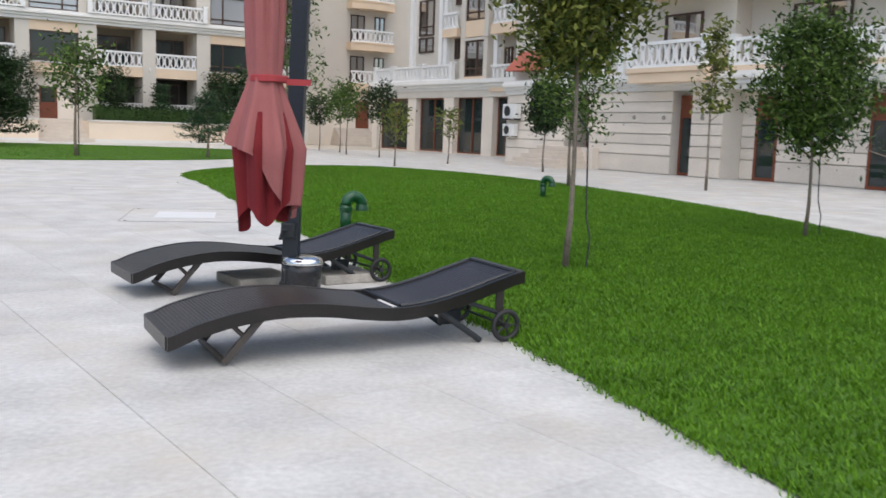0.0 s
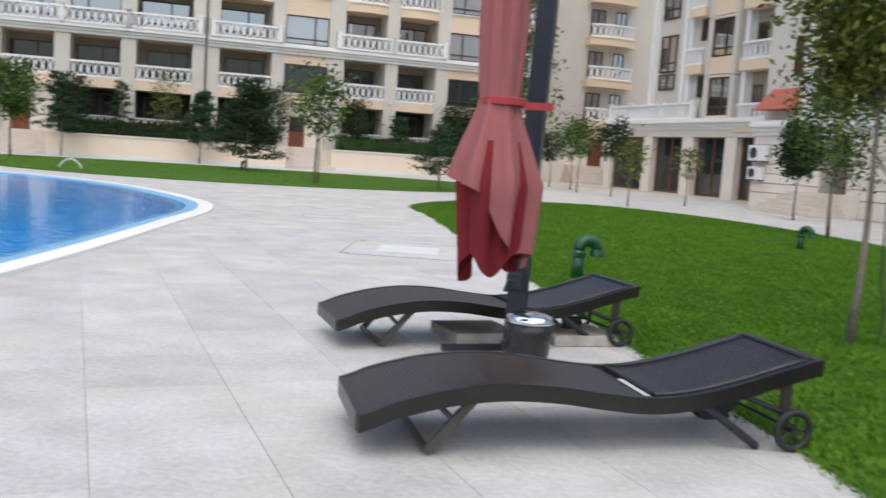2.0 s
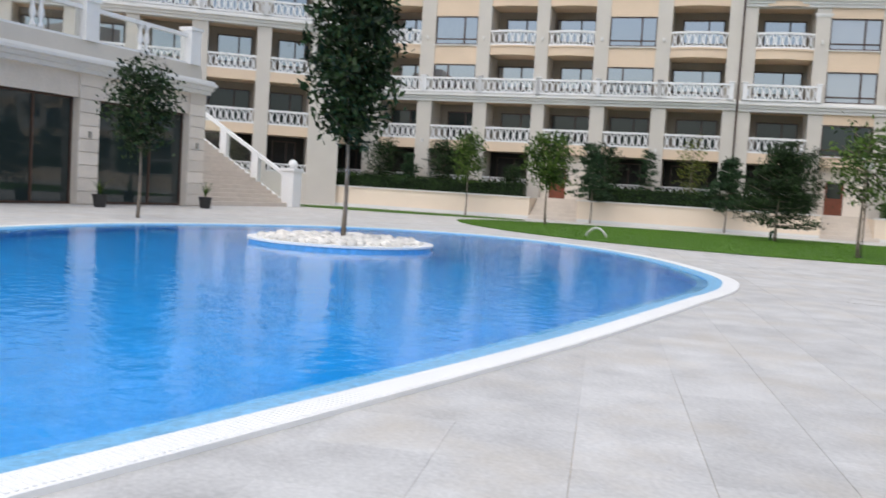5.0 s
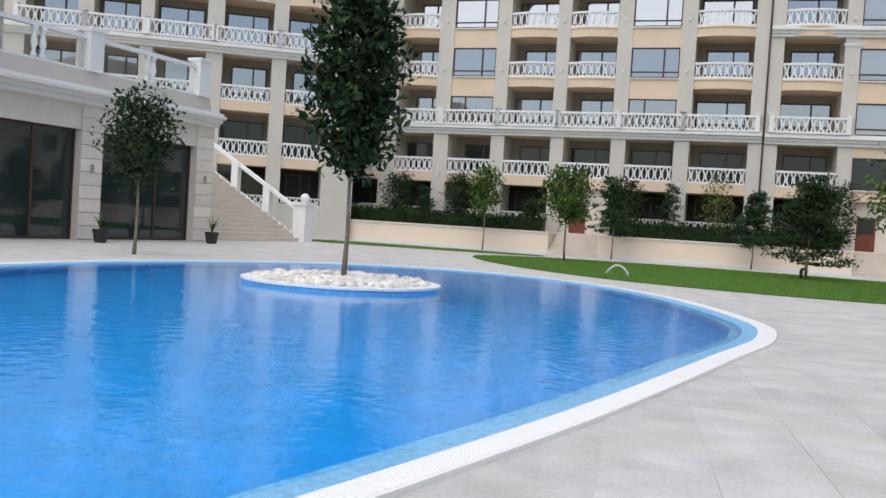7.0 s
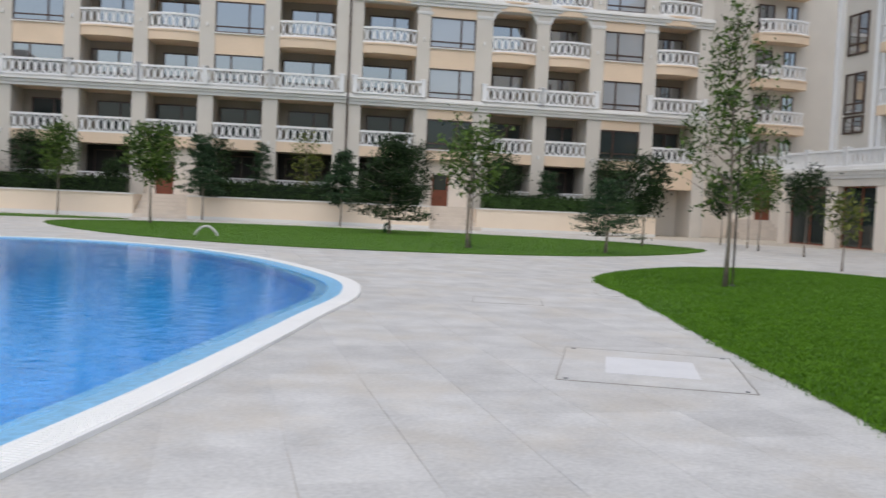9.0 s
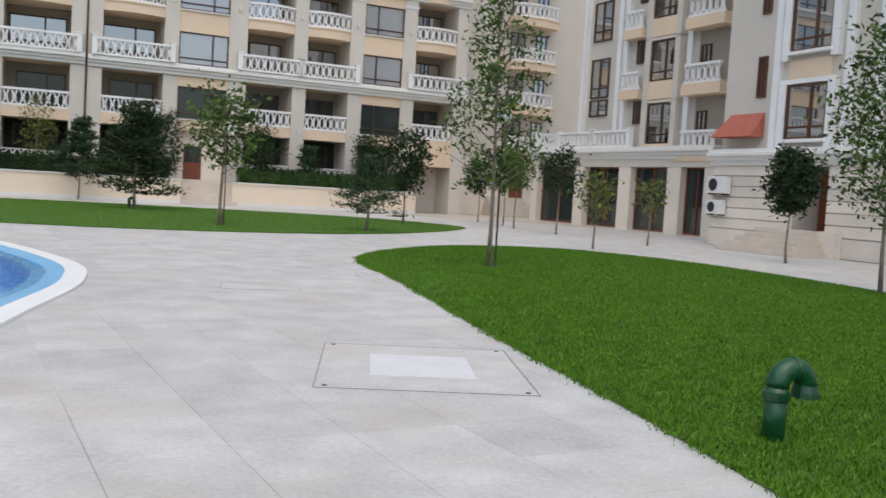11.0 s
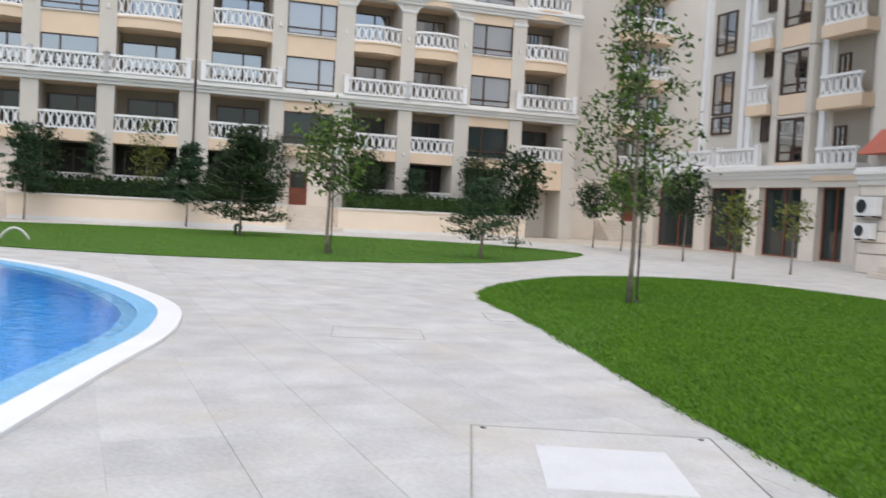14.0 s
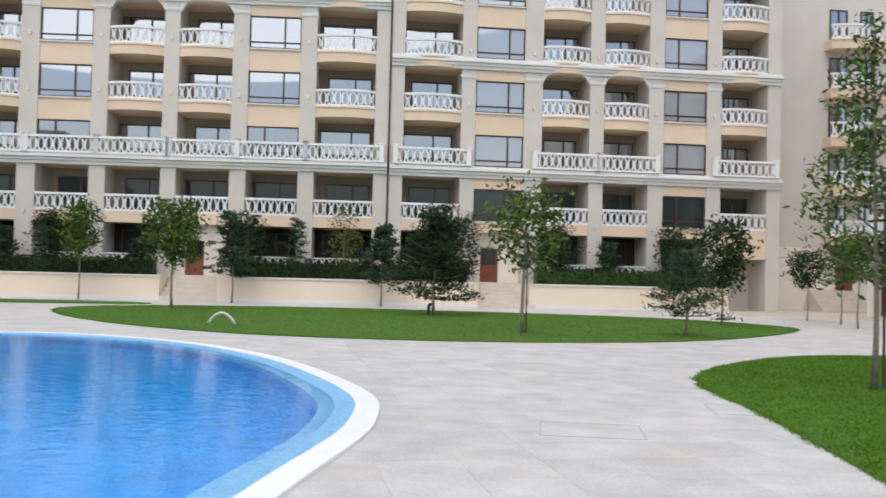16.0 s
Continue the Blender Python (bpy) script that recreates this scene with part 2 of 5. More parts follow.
def smooth_loop(points, steps=10):
    """A closed rounded outline through a few plan points."""
    out, n = [], len(points)
    for i in range(n):
        a, b, c, d = (Vector(points[(i + k - 1) % n]) for k in range(4))
        for s in range(steps):
            t = s / steps
            out.append(0.5 * ((2 * b) + (c - a) * t + (2 * a - 5 * b + 4 * c - d) * t * t + (3 * b - a - 3 * c + d) * t ** 3))
    return out


def inset_loop(loop, d):
    """The outline moved inwards by d (loop runs counter-clockwise)."""
    out, n = [], len(loop)
    for i in range(n):
        t = (loop[(i + 1) % n] - loop[i - 1]).normalized()
        out.append(loop[i] + d * Vector((-t.y, t.x)))
    return out


def area2(loop):
    return sum(a.x * b.y - b.x * a.y for a, b in zip(loop, loop[1:] + loop[:1])) / 2


def ccw(loop):
    return loop if area2(loop) > 0 else loop[::-1]


def inside(loop_x, loop_y, x, y):
    """Which of the points x, y lie in the outline."""
    hit = np.zeros(len(x), bool)
    n = len(loop_x)
    for i in range(n):
        x0, y0, x1, y1 = loop_x[i - 1], loop_y[i - 1], loop_x[i], loop_y[i]
        if y0 != y1:
            c = (y0 > y) != (y1 > y)
            hit ^= c & (x < (x1 - x0) * (y - y0) / (y1 - y0) + x0)
    return hit


def sheet(loop, z, holes=()):
    """A flat polygon with holes, filled with triangles."""
    bm = bmesh.new()
    edges = []
    for ring in (loop, *holes):
        v = [bm.verts.new((q.x, q.y, z)) for q in ring]
        edges += [bm.edges.new((v[i - 1], v[i])) for i in range(len(v))]
    bmesh.ops.triangle_fill(bm, use_beauty=True, use_dissolve=False, edges=edges)
    for f in bm.faces:
        if f.normal.z < 0:
            f.normal_flip()
    return bm


def band(bm, ring_a, za, ring_b, zb):
    va = [bm.verts.new((q.x, q.y, za)) for q in ring_a]
    vb = [bm.verts.new((q.x, q.y, zb)) for q in ring_b]
    for i in range(len(va)):
        bm.faces.new((va[i - 1], va[i], vb[i], vb[i - 1]))
    return bm


def place(p, angle, z=0.0):
    return pose(p[0], p[1], z, 0, 0, angle)


# ---- plan ----
POOL = ccw(smooth_loop([Vector(q) for q in ((-0.64, 8.3), (-1.15, 10.3), (-2.1, 13.8), (-3.4, 17.8), (-4.35, 20.5), (-5.9, 22.7), (-9.6, 25.6), (-13.6, 27.0), (-17.2, 26.3), (-19.3, 22.8), (-18.6, 16.4), (-15.0, 11.0), (-9.0, 4.5), (-3.0, 2.6), (-0.5, 3.6), (-0.15, 6.2))]))
ISLAND = Vector((-12.85, 18.9))
LAWN_A = ccw(smooth_loop([Vector(q) for q in ((-2.35, 26.4), (-1.0, 23.3), (0.75, 19.0), (2.0, 16.1), (3.4, 12.6), (4.6, 9.8), (5.35, 7.8), (6.6, 4.5), (9.5, 2.0), (11.0, 6.0), (10.4, 13.0), (9.3, 20.5), (7.2, 27.2), (4.6, 32.0), (1.4, 34.4), (-1.3, 32.8), (-2.4, 29.5))]))
LAWN_B = ccw(smooth_loop([Vector(q) for q in ((-26.6, 36.2), (-23.6, 33.0), (-19.0, 30.6), (-14.0, 29.6), (-10.0, 30.5), (-6.6, 32.7), (-4.0, 36.2), (-2.6, 42.0), (-3.3, 46.0), (-8.0, 48.6), (-14.5, 47.6), (-21.0, 45.0), (-26.0, 40.5))]))
LAWN_C = ccw(smooth_loop([Vector(q) for q in ((-38.5, 34.2), (-35.0, 33.8), (-31.0, 37.0), (-27.6, 40.6), (-29.5, 41.6), (-34.0, 39.6), (-38.0, 36.8))]))

# ---- ground ----
far = [Vector((90 * math.cos(a), 30 + 90 * math.sin(a))) for a in (2 * math.pi * k / 48 for k in range(48))]
hole = inset_loop(POOL, 0.2)
ground = single("ground", sheet(far, -0.006, (hole,)), JOINT, Matrix(), "pale limestone paving bed of the courtyard", "ground", kind="structure")
horizon = [Vector((2000 * math.cos(a), 30 + 2000 * math.sin(a))) for a in (2 * math.pi * k / 48 for k in range(48))]
single("ground_far", sheet(horizon, -0.02, (far,)), SOIL, Matrix(), "open ground beyond the buildings", "ground", kind="structure")


def lawn(name, loop, seed, blades, near=None):
    single(name, sheet(loop, 0.012), TURF, Matrix(), "close-mown green lawn with a curved edge", "lawn", kind="structure")
    lx, ly = np.array([q.x for q in loop]), np.array([q.y for q in loop])
    rng = np.random.default_rng(seed)
    x, y = rng.uniform(lx.min(), lx.max(), blades), rng.uniform(ly.min(), ly.max(), blades)
    if near:
        nx, ny = rng.uniform(near[0], near[1], blades), rng.uniform(near[2], near[3], blades)
        thick = rng.random(blades) < np.minimum(1, 1.6 * (near[3] - ny) / (near[3] - near[2]))
        x, y = np.concatenate([x, nx[thick]]), np.concatenate([y, ny[thick]])
    keep = inside(lx, ly, x, y)
    x, y = x[keep], y[keep]
    edge = len(loop) * 90
    k, f = rng.integers(0, len(loop), edge), rng.random(edge)
    ragged = rng.normal(0.0, 0.035, (2, edge)) + 0.02 * np.sin(k * 1.7)
    x = np.concatenate([x, lx[k - 1] + f * (lx[k] - lx[k - 1]) + ragged[0]])
    y = np.concatenate([y, ly[k - 1] + f * (ly[k] - ly[k - 1]) + ragged[1]])
    n = len(x)
    a, h, w = rng.uniform(0, 2 * np.pi, n), rng.uniform(0.015, 0.04, n), rng.uniform(0.003, 0.007, n)
    lean, b = rng.uniform(0, 0.045, n), rng.uniform(0, 2 * np.pi, n)
    v = np.empty((n, 3, 3))
    v[:, 0] = np.stack([x - w * np.cos(a), y - w * np.sin(a), np.full(n, 0.01)], 1)
    v[:, 1] = np.stack([x + w * np.cos(a), y + w * np.sin(a), np.full(n, 0.01)], 1)
    v[:, 2] = np.stack([x + lean * np.cos(b), y + lean * np.sin(b), 0.012 + h], 1)
    me = bpy.data.meshes.new("grass")
    me.from_pydata(v.reshape(-1, 3).tolist(), [], np.arange(3 * n).reshape(-1, 3).tolist())
    me.materials.append(BLADE)
    tagged(new("grass", me), "short fresh green grass blades of the lawn", "grass", kind="stuff")


lawn("lawn_1", LAWN_A, 1, 800000, (0.0, 11.0, 5.0, 27.0))
lawn("lawn_2", LAWN_B, 2, 160000)
lawn("lawn_3", LAWN_C, 3, 8000)

# ---- pool ----
r1, r2, r3 = inset_loop(POOL, 0.27), inset_loop(POOL, 0.50), inset_loop(POOL, 0.68)
bm = bmesh.new()
band(bm, POOL, -0.02, POOL, 0.03)
band(bm, POOL, 0.03, r1, 0.03)
band(bm, r1, 0.03, r1, -0.3)
coping = single("pool_coping", bm, RIM, Matrix(), "white overflow coping round the swimming pool", "pool edge", kind="structure")
bm = bmesh.new()
band(bm, r1, 0.024, r2, 0.003)
band(bm, r2, 0.003, r2, -0.09)
band(bm, r2, -0.09, r3, -0.12)
band(bm, r3, -0.12, r3, -0.56)
mosaic = single("pool_ledge", bm, MOSAIC, Matrix(), "light blue glass mosaic ledge of the pool", "pool wall", kind="structure")
bm = sheet(r3, -1.35)
band(bm, r3, -0.56, r3, -1.35)
single("pool_basin", bm, BASIN, Matrix(), "deep blue tiled pool basin", "pool", kind="structure")
disc = [ISLAND + 1.9 * Vector((math.cos(a), math.sin(a))) for a in (2 * math.pi * k / 64 for k in range(64))]
water = single("water", sheet(r2, -0.006, (disc,)), WATER, Matrix(), "clear rippled pool water reflecting the facades", "water", kind="structure")
water.visible_shadow = False

island = thing("planter_island", place(ISLAND, 0, -0.1), "round mosaic planter island with white pebbles in the pool", "planter")
part("wall", lathe(bmesh.new(), ((1.95, -1.24), (1.95, 0.14), (1.92, 0.16)), 64), MOSAIC, island, "blue mosaic side wall")
part("rim", lathe(bmesh.new(), ((1.91, 0.155), (2.0, 0.157), (2.0, 0.20), (1.8, 0.20)), 64), RIM, island, "white stone rim")
rng = random.Random(4)
bm = bmesh.new()
for i in range(420):
    a, r, s = rng.uniform(0, 6.28), 1.75 * math.sqrt(rng.random()), rng.uniform(0.05, 0.11)
    q = bmesh.ops.create_icosphere(bm, subdivisions=1, radius=s)
    bmesh.ops.scale(bm, vec=(1.3, 1, 0.7), verts=q["verts"])
    bmesh.ops.rotate(bm, matrix=Matrix.Rotation(rng.uniform(0, 3), 3, 'Z'), verts=q["verts"])
    bmesh.ops.translate(bm, vec=(r * math.cos(a), r * math.sin(a), 0.2 + s * 0.3), verts=q["verts"])
tagged(part("pebble_bed", bm, PEBBLE, island, "heap of white pebbles", True), kind="stuff")


# ---- buildings ----
def balustrade_mesh(width, height=0.86, posts=True, bow=0.0):
    """A white balustrade of turned X-shaped balusters between two rails; bow: how far its middle swells out."""
    bm = bmesh.new()
    cuts = 8 if bow else 1
    for k in range(cuts):
        x0, x1 = width * k / cuts, width * (k + 1) / cuts
        box(bm, x0, x1, -0.09, 0.09, height - 0.11, height)
        box(bm, x0, x1, -0.07, 0.07, 0, 0.09)
    n = max(2, round(width / 0.36))
    step = width / n
    for i in range(n):
        c = (i + 0.5) * step
        for s in (-1, 1):
            p = [(c + s * 0.13, 0.09), (c + s * 0.045, height * 0.32), (c + s * 0.045, height * 0.62), (c + s * 0.13, height - 0.11)]
            for (xa, za), (xb, zb) in zip(p, p[1:]):
                v = [bm.verts.new(q) for q in ((xa - 0.035, -0.05, za), (xa + 0.035, -0.05, za), (xb + 0.035, -0.05, zb), (xb - 0.035, -0.05, zb),
                                               (xa - 0.035, 0.05, za), (xa + 0.035, 0.05, za), (xb + 0.035, 0.05, zb), (xb - 0.035, 0.05, zb))]
                for f in ((0, 1, 2, 3), (5, 4, 7, 6), (4, 0, 3, 7), (1, 5, 6, 2)):
                    bm.faces.new([v[k] for k in f])
    if posts:
        for c in (0, width):
            box(bm, c - 0.12, c + 0.12, -0.12, 0.12, 0, height + 0.05)
            box(bm, c - 0.15, c + 0.15, -0.15, 0.15, height + 0.05, height + 0.11)
    if bow:
        for q in bm.verts:
            q.co.y -= bow * (1 - (2 * q.co.x / width - 1) ** 2)
    return bm


def rail(parent, u0, u1, v, z, posts=False, angle=0.0, bow=0.0):
    ob = part("balustrade", balustrade_mesh(u1 - u0, 0.86, posts, bow), WHITE, parent, "white plaster balustrade")
    ob.matrix_local = pose(u0, v, z, 0, 0, angle)
    return ob


def bowed_slab(u0, u1, v0, v1, z0, z1, bow, moulding=0.05):
    """A balcony slab whose front swells out, with a thin nosing along its top."""
    bm = bmesh.new()
    n = 12
    for za, zb, more in ((z0, z1 - 0.09, 0.0), (z1 - 0.09, z1 - 0.004, moulding)):
        rows = []
        for k in range(n + 1):
            q = k / n
            u = u0 + q * (u1 - u0)
            v = v0 - more - bow * (1 - (2 * q - 1) ** 2)
            rows.append([bm.verts.new(p) for p in ((u, v1, za), (u, v, za), (u, v, zb), (u, v1, zb))])
        for a, b in zip(rows, rows[1:]):
            for k in range(3):
                bm.faces.new((a[k], b[k], b[k + 1], a[k + 1]))
        bm.faces.new(rows[0])
        bm.faces.new(rows[-1][::-1])
    return bm


def window(parent, u0, u1, v, z0, z1, split=0.72, low=0.0, mat=None, curtain=False, pane=None):
    """A framed window: brown frame, sky-reflecting pane, wooden middle bars."""
    w = part("window", boxes((u0, u1, v - 0.05, v + 0.05, z0, z0 + 0.07), (u0, u1, v - 0.05, v + 0.05, z1 - 0.07, z1),
                             (u0, u0 + 0.07, v - 0.05, v + 0.05, z0 + 0.07, z1 - 0.07), (u1 - 0.07, u1, v - 0.05, v + 0.05, z0 + 0.07, z1 - 0.07)), mat or BROWN, parent)
    us = u0 + split * (u1 - u0)
    rows = [(us - 0.045, us + 0.045, v - 0.045, v + 0.045, z0 + 0.07, z1 - 0.07)]
    if low:
        zl = z0 + low * (z1 - z0)
        rows += [(u0 + 0.07, us - 0.045, v - 0.04, v + 0.04, zl - 0.035, zl + 0.035), (us + 0.045, u1 - 0.07, v - 0.04, v + 0.04, zl - 0.035, zl + 0.035)]
    part("mullion", boxes(*rows), mat or BROWN, w)
    part("pane", boxes((u0 + 0.07, u1 - 0.07, v, v + 0.012, z0 + 0.07, z1 - 0.07)), pane or PANE, w)
    return w


def cornice(parent, u0, u1, z, out=0.35, depth=0.5, mat=None):
    """A stepped moulding that projects from the wall."""
    bm = bmesh.new()
    prof = ((depth, 0), (-out * 0.3, 0), (-out * 0.35, 0.14), (-out * 0.6, 0.17), (-out * 0.65, 0.28), (-out, 0.33), (-out, 0.43), (-out * 0.75, 0.45), (-out * 0.7, 0.56), (depth, 0.56))
    a, b = ([bm.verts.new((u, v, z + h)) for v, h in prof] for u in (u0, u1))
    n = len(prof)
    for k in range(n):
        bm.faces.new((a[k], a[(k + 1) % n], b[(k + 1) % n], b[k]))
    bm.faces.new(a[::-1])
    bm.faces.new(b)
    return part("cornice", bm, mat or TRIM, parent, "grey-white moulded cornice")


def arch_piece(u0, u1, z, h, v0, v1):
    """The spandrel over an opening, with a rounded underside."""
    bm = bmesh.new()
    n, w = 12, u1 - u0
    for i in range(n):
        a, b = i / n, (i + 1) / n
        za, zb = (z + h * min(1, 1.25 * math.sqrt(max(0, 1 - (2 * q - 1) ** 2))) for q in (a, b))
        vs = [bm.verts.new(q) for q in ((u0 + a * w, v0, za), (u0 + b * w, v0, zb), (u0 + b * w, v0, z + h + 0.03), (u0 + a * w, v0, z + h + 0.03),
                                        (u0 + a * w, v1, za), (u0 + b * w, v1, zb))]
        bm.faces.new(vs[:4])
        bm.faces.new((vs[0], vs[4], vs[5], vs[1]))
    bmesh.ops.remove_doubles(bm, verts=bm.verts, dist=0.0005)
    return bm


def loggia_facade(name, m, bays, floors, label, ends, depth=9.0, base=0.0):
    """bays: (u0, u1, kinds by floor); floors: slab heights, the last is the roof. kinds: 'n' niche with balustrade, 'w' window,
    'a' arched niche, 'b' niche with projecting balustrade, 'x' window behind a projecting balustrade, 'g' low ground loggia, 'd' door, 'p' passage, '.' plain wall."""
    b = thing(name, m, label, "building")
    body = part("wall", boxes((ends[0], ends[1], 2.0, depth, base - 0.02, floors[-1])), CREAM, b, "cream rendered wall")
    edges = [ends[0]] + [e for q in bays for e in q[:2]] + [ends[1]]
    for i in range(0, len(edges), 2):
        u0, u1 = edges[i], edges[i + 1]
        if u1 - u0 > 0.01:
            part("pilaster", boxes((u0, u1, 0.0, 2.0, base, floors[-1])), CREAM, b)
    for u0, u1, kinds in bays:
        for i, k in enumerate(kinds):
            z, top = (base if i == 0 else floors[i - 1]), floors[i]
            soffit = top - (0.55 if k not in "wx" else 1.12)
            above = kinds[i + 1] if i + 1 < len(kinds) else "."
            if k != 'p' or i > 0:
                if above in "na" and i >= 2 and k not in "wx":
                    part("spandrel", bowed_slab(u0, u1, 0.06, 2.0, soffit, top, 0.3), PEACH, b, "peach rendered balcony front")
                else:
                    part("spandrel", boxes((u0, u1, 0.06, 2.0, soffit, top)), PEACH, b, "peach rendered band")
            if k in "nab":
                # back wall in the darkened cream: loggia shade put into the colour
                part("loggia_wall", boxes((u0, u1, 1.9, 2.0, z, soffit)), INNERSHADE, b)
                shift = 0.5 if (i + int(u0)) % 2 else 0.12
                window(b, u0 + shift, u1 - 0.22, 1.84, z + 0.05, soffit - 0.42, 0.62, pane=SHOPGLASS if i == 1 else PANE)
                if k == 'b':
                    rail(b, u0 - 0.4, u1 + 0.4, -0.25, z, True)
                else:
                    rail(b, u0, u1, 0.12, z, bow=0.3 if i >= 3 else 0.0)
                if k == 'a':
                    part("arch", arch_piece(u0, u1, soffit - 0.55, 0.55, 0.02, 0.3), TRIM, b, "arched loggia head")
            elif k in "wx":
                window(b, u0, u1, 0.14, z + 0.02, soffit, 0.34 if u0 > 13 or (k == 'x' and i < 4) else 0.68, 0.2, pane=SHOPGLASS if i == 1 else VEILED if u0 > 3 else PANE)
                part("window_sill", boxes((u0 - 0.04, u1 + 0.04, -0.03, 0.1, z - 0.045, z + 0.018)), TRIM, b)
                part("curtain", boxes((u0 + 0.1, u1 - 0.1, 0.3, 0.4, z, soffit)), CURTAIN, b)
                if k == 'x' and i == 2:
                    rail(b, u0 - 0.4, u1 + 0.4, -0.25, z, True)
            elif k == 'g':
                # back wall coloured near-black in place of the loggia's deep shade
                part("loggia_wall", boxes((u0, u1, 1.9, 2.0, z, soffit)), DEEPSHADE, b)
                part("parapet", boxes((u0, u1, 0.1, 0.3, z, z + 1.75)), CREAM, b)
                # the pane gets the same near-black, for the unlit depth behind it
                window(b, u0 + 0.4, u1 - 0.5, 1.84, z + 1.3, soffit - 0.25, 0.6, pane=DEEPSHADE)
                r = rail(b, u0, u1, 0.16, z + 1.76)
                r.scale = (1, 1, 0.55)
            elif k == 'd':
                part("door_wall", boxes((u0, u1, 0.5, 0.7, z, z + 1.2), (u0, u0 + 0.5, 0.5, 0.7, z + 1.2, soffit), (u0 + 1.45, u1, 0.5, 0.7, z + 1.2, soffit), (u0 + 0.5, u0 + 1.45, 0.5, 0.7, z + 2.95, soffit)), STONE, b)
                d = part("door", boxes((u0 + 0.5, u0 + 1.45, 0.6, 0.66, z + 1.2, z + 2.1), (u0 + 0.5, u0 + 0.6, 0.6, 0.66, z + 2.1, z + 2.95), (u0 + 1.35, u0 + 1.45, 0.6, 0.66, z + 2.1, z + 2.95)), WOOD, b, "reddish brown wooden entrance door")
                part("pane", boxes((u0 + 0.6, u0 + 1.35, 0.62, 0.64, z + 2.1, z + 2.95)), SHOPGLASS, d)
            elif k == 'p':
                part("passage_wall", boxes((u0 + 0.01, u1 - 0.01, 1.95, 1.99, z, z + 2.7)), CREAM, b)
                part("spandrel", boxes((u0, u1, 0.06, 2.0, z + 2.75, top)), PEACH, b)
    part("roof", boxes((ends[0] - 0.3, ends[1] + 0.3, -0.4, depth, floors[-1], floors[-1] + 0.5)), TRIM, b)
    return b


FACADE_P, FACADE_A, BEND = (-22.3, 52.6), 30.0, 3.8
FL = [4.3, 7.1, 9.9, 12.7, 15.5, 18.3]
BAYS = [(-24.8, -22.3, "gnbnnn"), (-21.3, -18.9, "gnbnnn"), (-18.0, -15.4, "gnxwww"), (-14.6, -11.9, "gnbnan"), (-11.15, -8.5, "dnbnan"), (-7.7, -5.1, "gnxwww"), (-4.3, -1.3, "gnbnnn")]
BAYS_EAST = [(0.17, 3.12, "gnbnnn"), (3.85, 6.4, "dwwwww"), (7.36, 9.9, "gnbann"), (10.66, 13.1, "gnbann"), (13.92, 16.3, "gwwwww"), (17.1, 19.7, "pnbnnn")]
M = place(FACADE_P, FACADE_A)
# east of the downpipe the front turns a little further away
ME = M @ pose(-0.55, 0, 0) @ pose(0, 0, 0, 0, 0, BEND) @ pose(0.55, 0, 0)
LONG = "long cream apartment building with white balustraded loggias"
main = loggia_facade("apartment_building", M, BAYS, FL, LONG, (-26.0, -0.55))
main_east = loggia_facade("apartment_building", ME, BAYS_EAST, FL, LONG, (-0.55, 20.45))
cornice(main, -26.0, -0.62, 6.56)
cornice(main, -26.0, -0.62, 14.92, 0.28)
cornice(main_east, -0.5, 20.45, 6.52, 0.32)
cornice(main_east, -0.5, 20.45, 12.12, 0.28)
bm = tube(bmesh.new(), ((-0.56, -0.06, 0.1), (-0.56, -0.06, 18.2)), 0.05, 8)
part("downpipe", bm, BROWN, main, "dark rain downpipe")
for b, us in ((main, (-18.45, -15.0, -11.5, -8.1, -4.7)), (main_east, (3.5, 6.88, 10.28, 13.5, 16.7))):
    for u in us:
        for z in (4.1, 10.2, 13.0):
            part("wall_lamp", boxes((u - 0.05, u + 0.05, -0.1, 0.0, z, z + 0.2)), TRIM, b)
        top = 11.72 if b is main_east else 14.5
        part("capital", boxes((u - 0.46, u + 0.46, -0.05, 0.0, top, top + 0.1), (u - 0.43, u + 0.43, -0.03, 0.0, top - 0.07, top)), TRIM, b, "pilaster capital moulding")

# terrace before the main building: garden wall, hedge, stairs
SEGMENTS = ((M, -27.0, -11.1), (M, -8.45, 3.9), (ME, 6.3, 16.42))
for i, (m, a, b) in enumerate(SEGMENTS):
    w = thing("garden_wall", m, "low apricot rendered garden wall with pale coping", "wall", "garden walls")
    part("wall", boxes((a, b, -2.65, -2.4, 0, 1.13), (a, a + 0.25, -2.4, 0, 0, 1.13), (b - 0.25, b, -2.4, 0, 0, 1.13)), WALLPEACH, w)
    part("coping", boxes((a - 0.04, b + 0.04, -2.72, -2.36, 1.13, 1.2)), TRIM, w)
    part("plinth", boxes((a, b, -2.69, -2.65, 0, 0.16)), TRIM, w)
    part("bed", boxes((a + 0.25, b - 0.25, -2.4, 0, 0, 1.08)), SOIL, w)


def leaf_cloud(points, normals, size, rng, squash=0.55):
    """Leaf blades, each a folded quad, at the given places."""
    n = len(points)
    d = rng.normal(size=(n, 3))
    d = d / np.linalg.norm(d, axis=1)[:, None] + 0.5 * normals
    d /= np.linalg.norm(d, axis=1)[:, None]
    e = np.cross(d, rng.normal(size=(n, 3)))
    e /= np.linalg.norm(e, axis=1)[:, None]
    f = np.cross(d, e)
    s = size * rng.uniform(0.6, 1.25, n)[:, None]
    v = np.empty((n, 4, 3))
    v[:, 0], v[:, 2] = points - d * s, points + d * s
    v[:, 1], v[:, 3] = points + e * s * squash + f * s * 0.15, points - e * s * squash + f * s * 0.15
    return v.reshape(-1, 3), np.arange(4 * n).reshape(-1, 4)


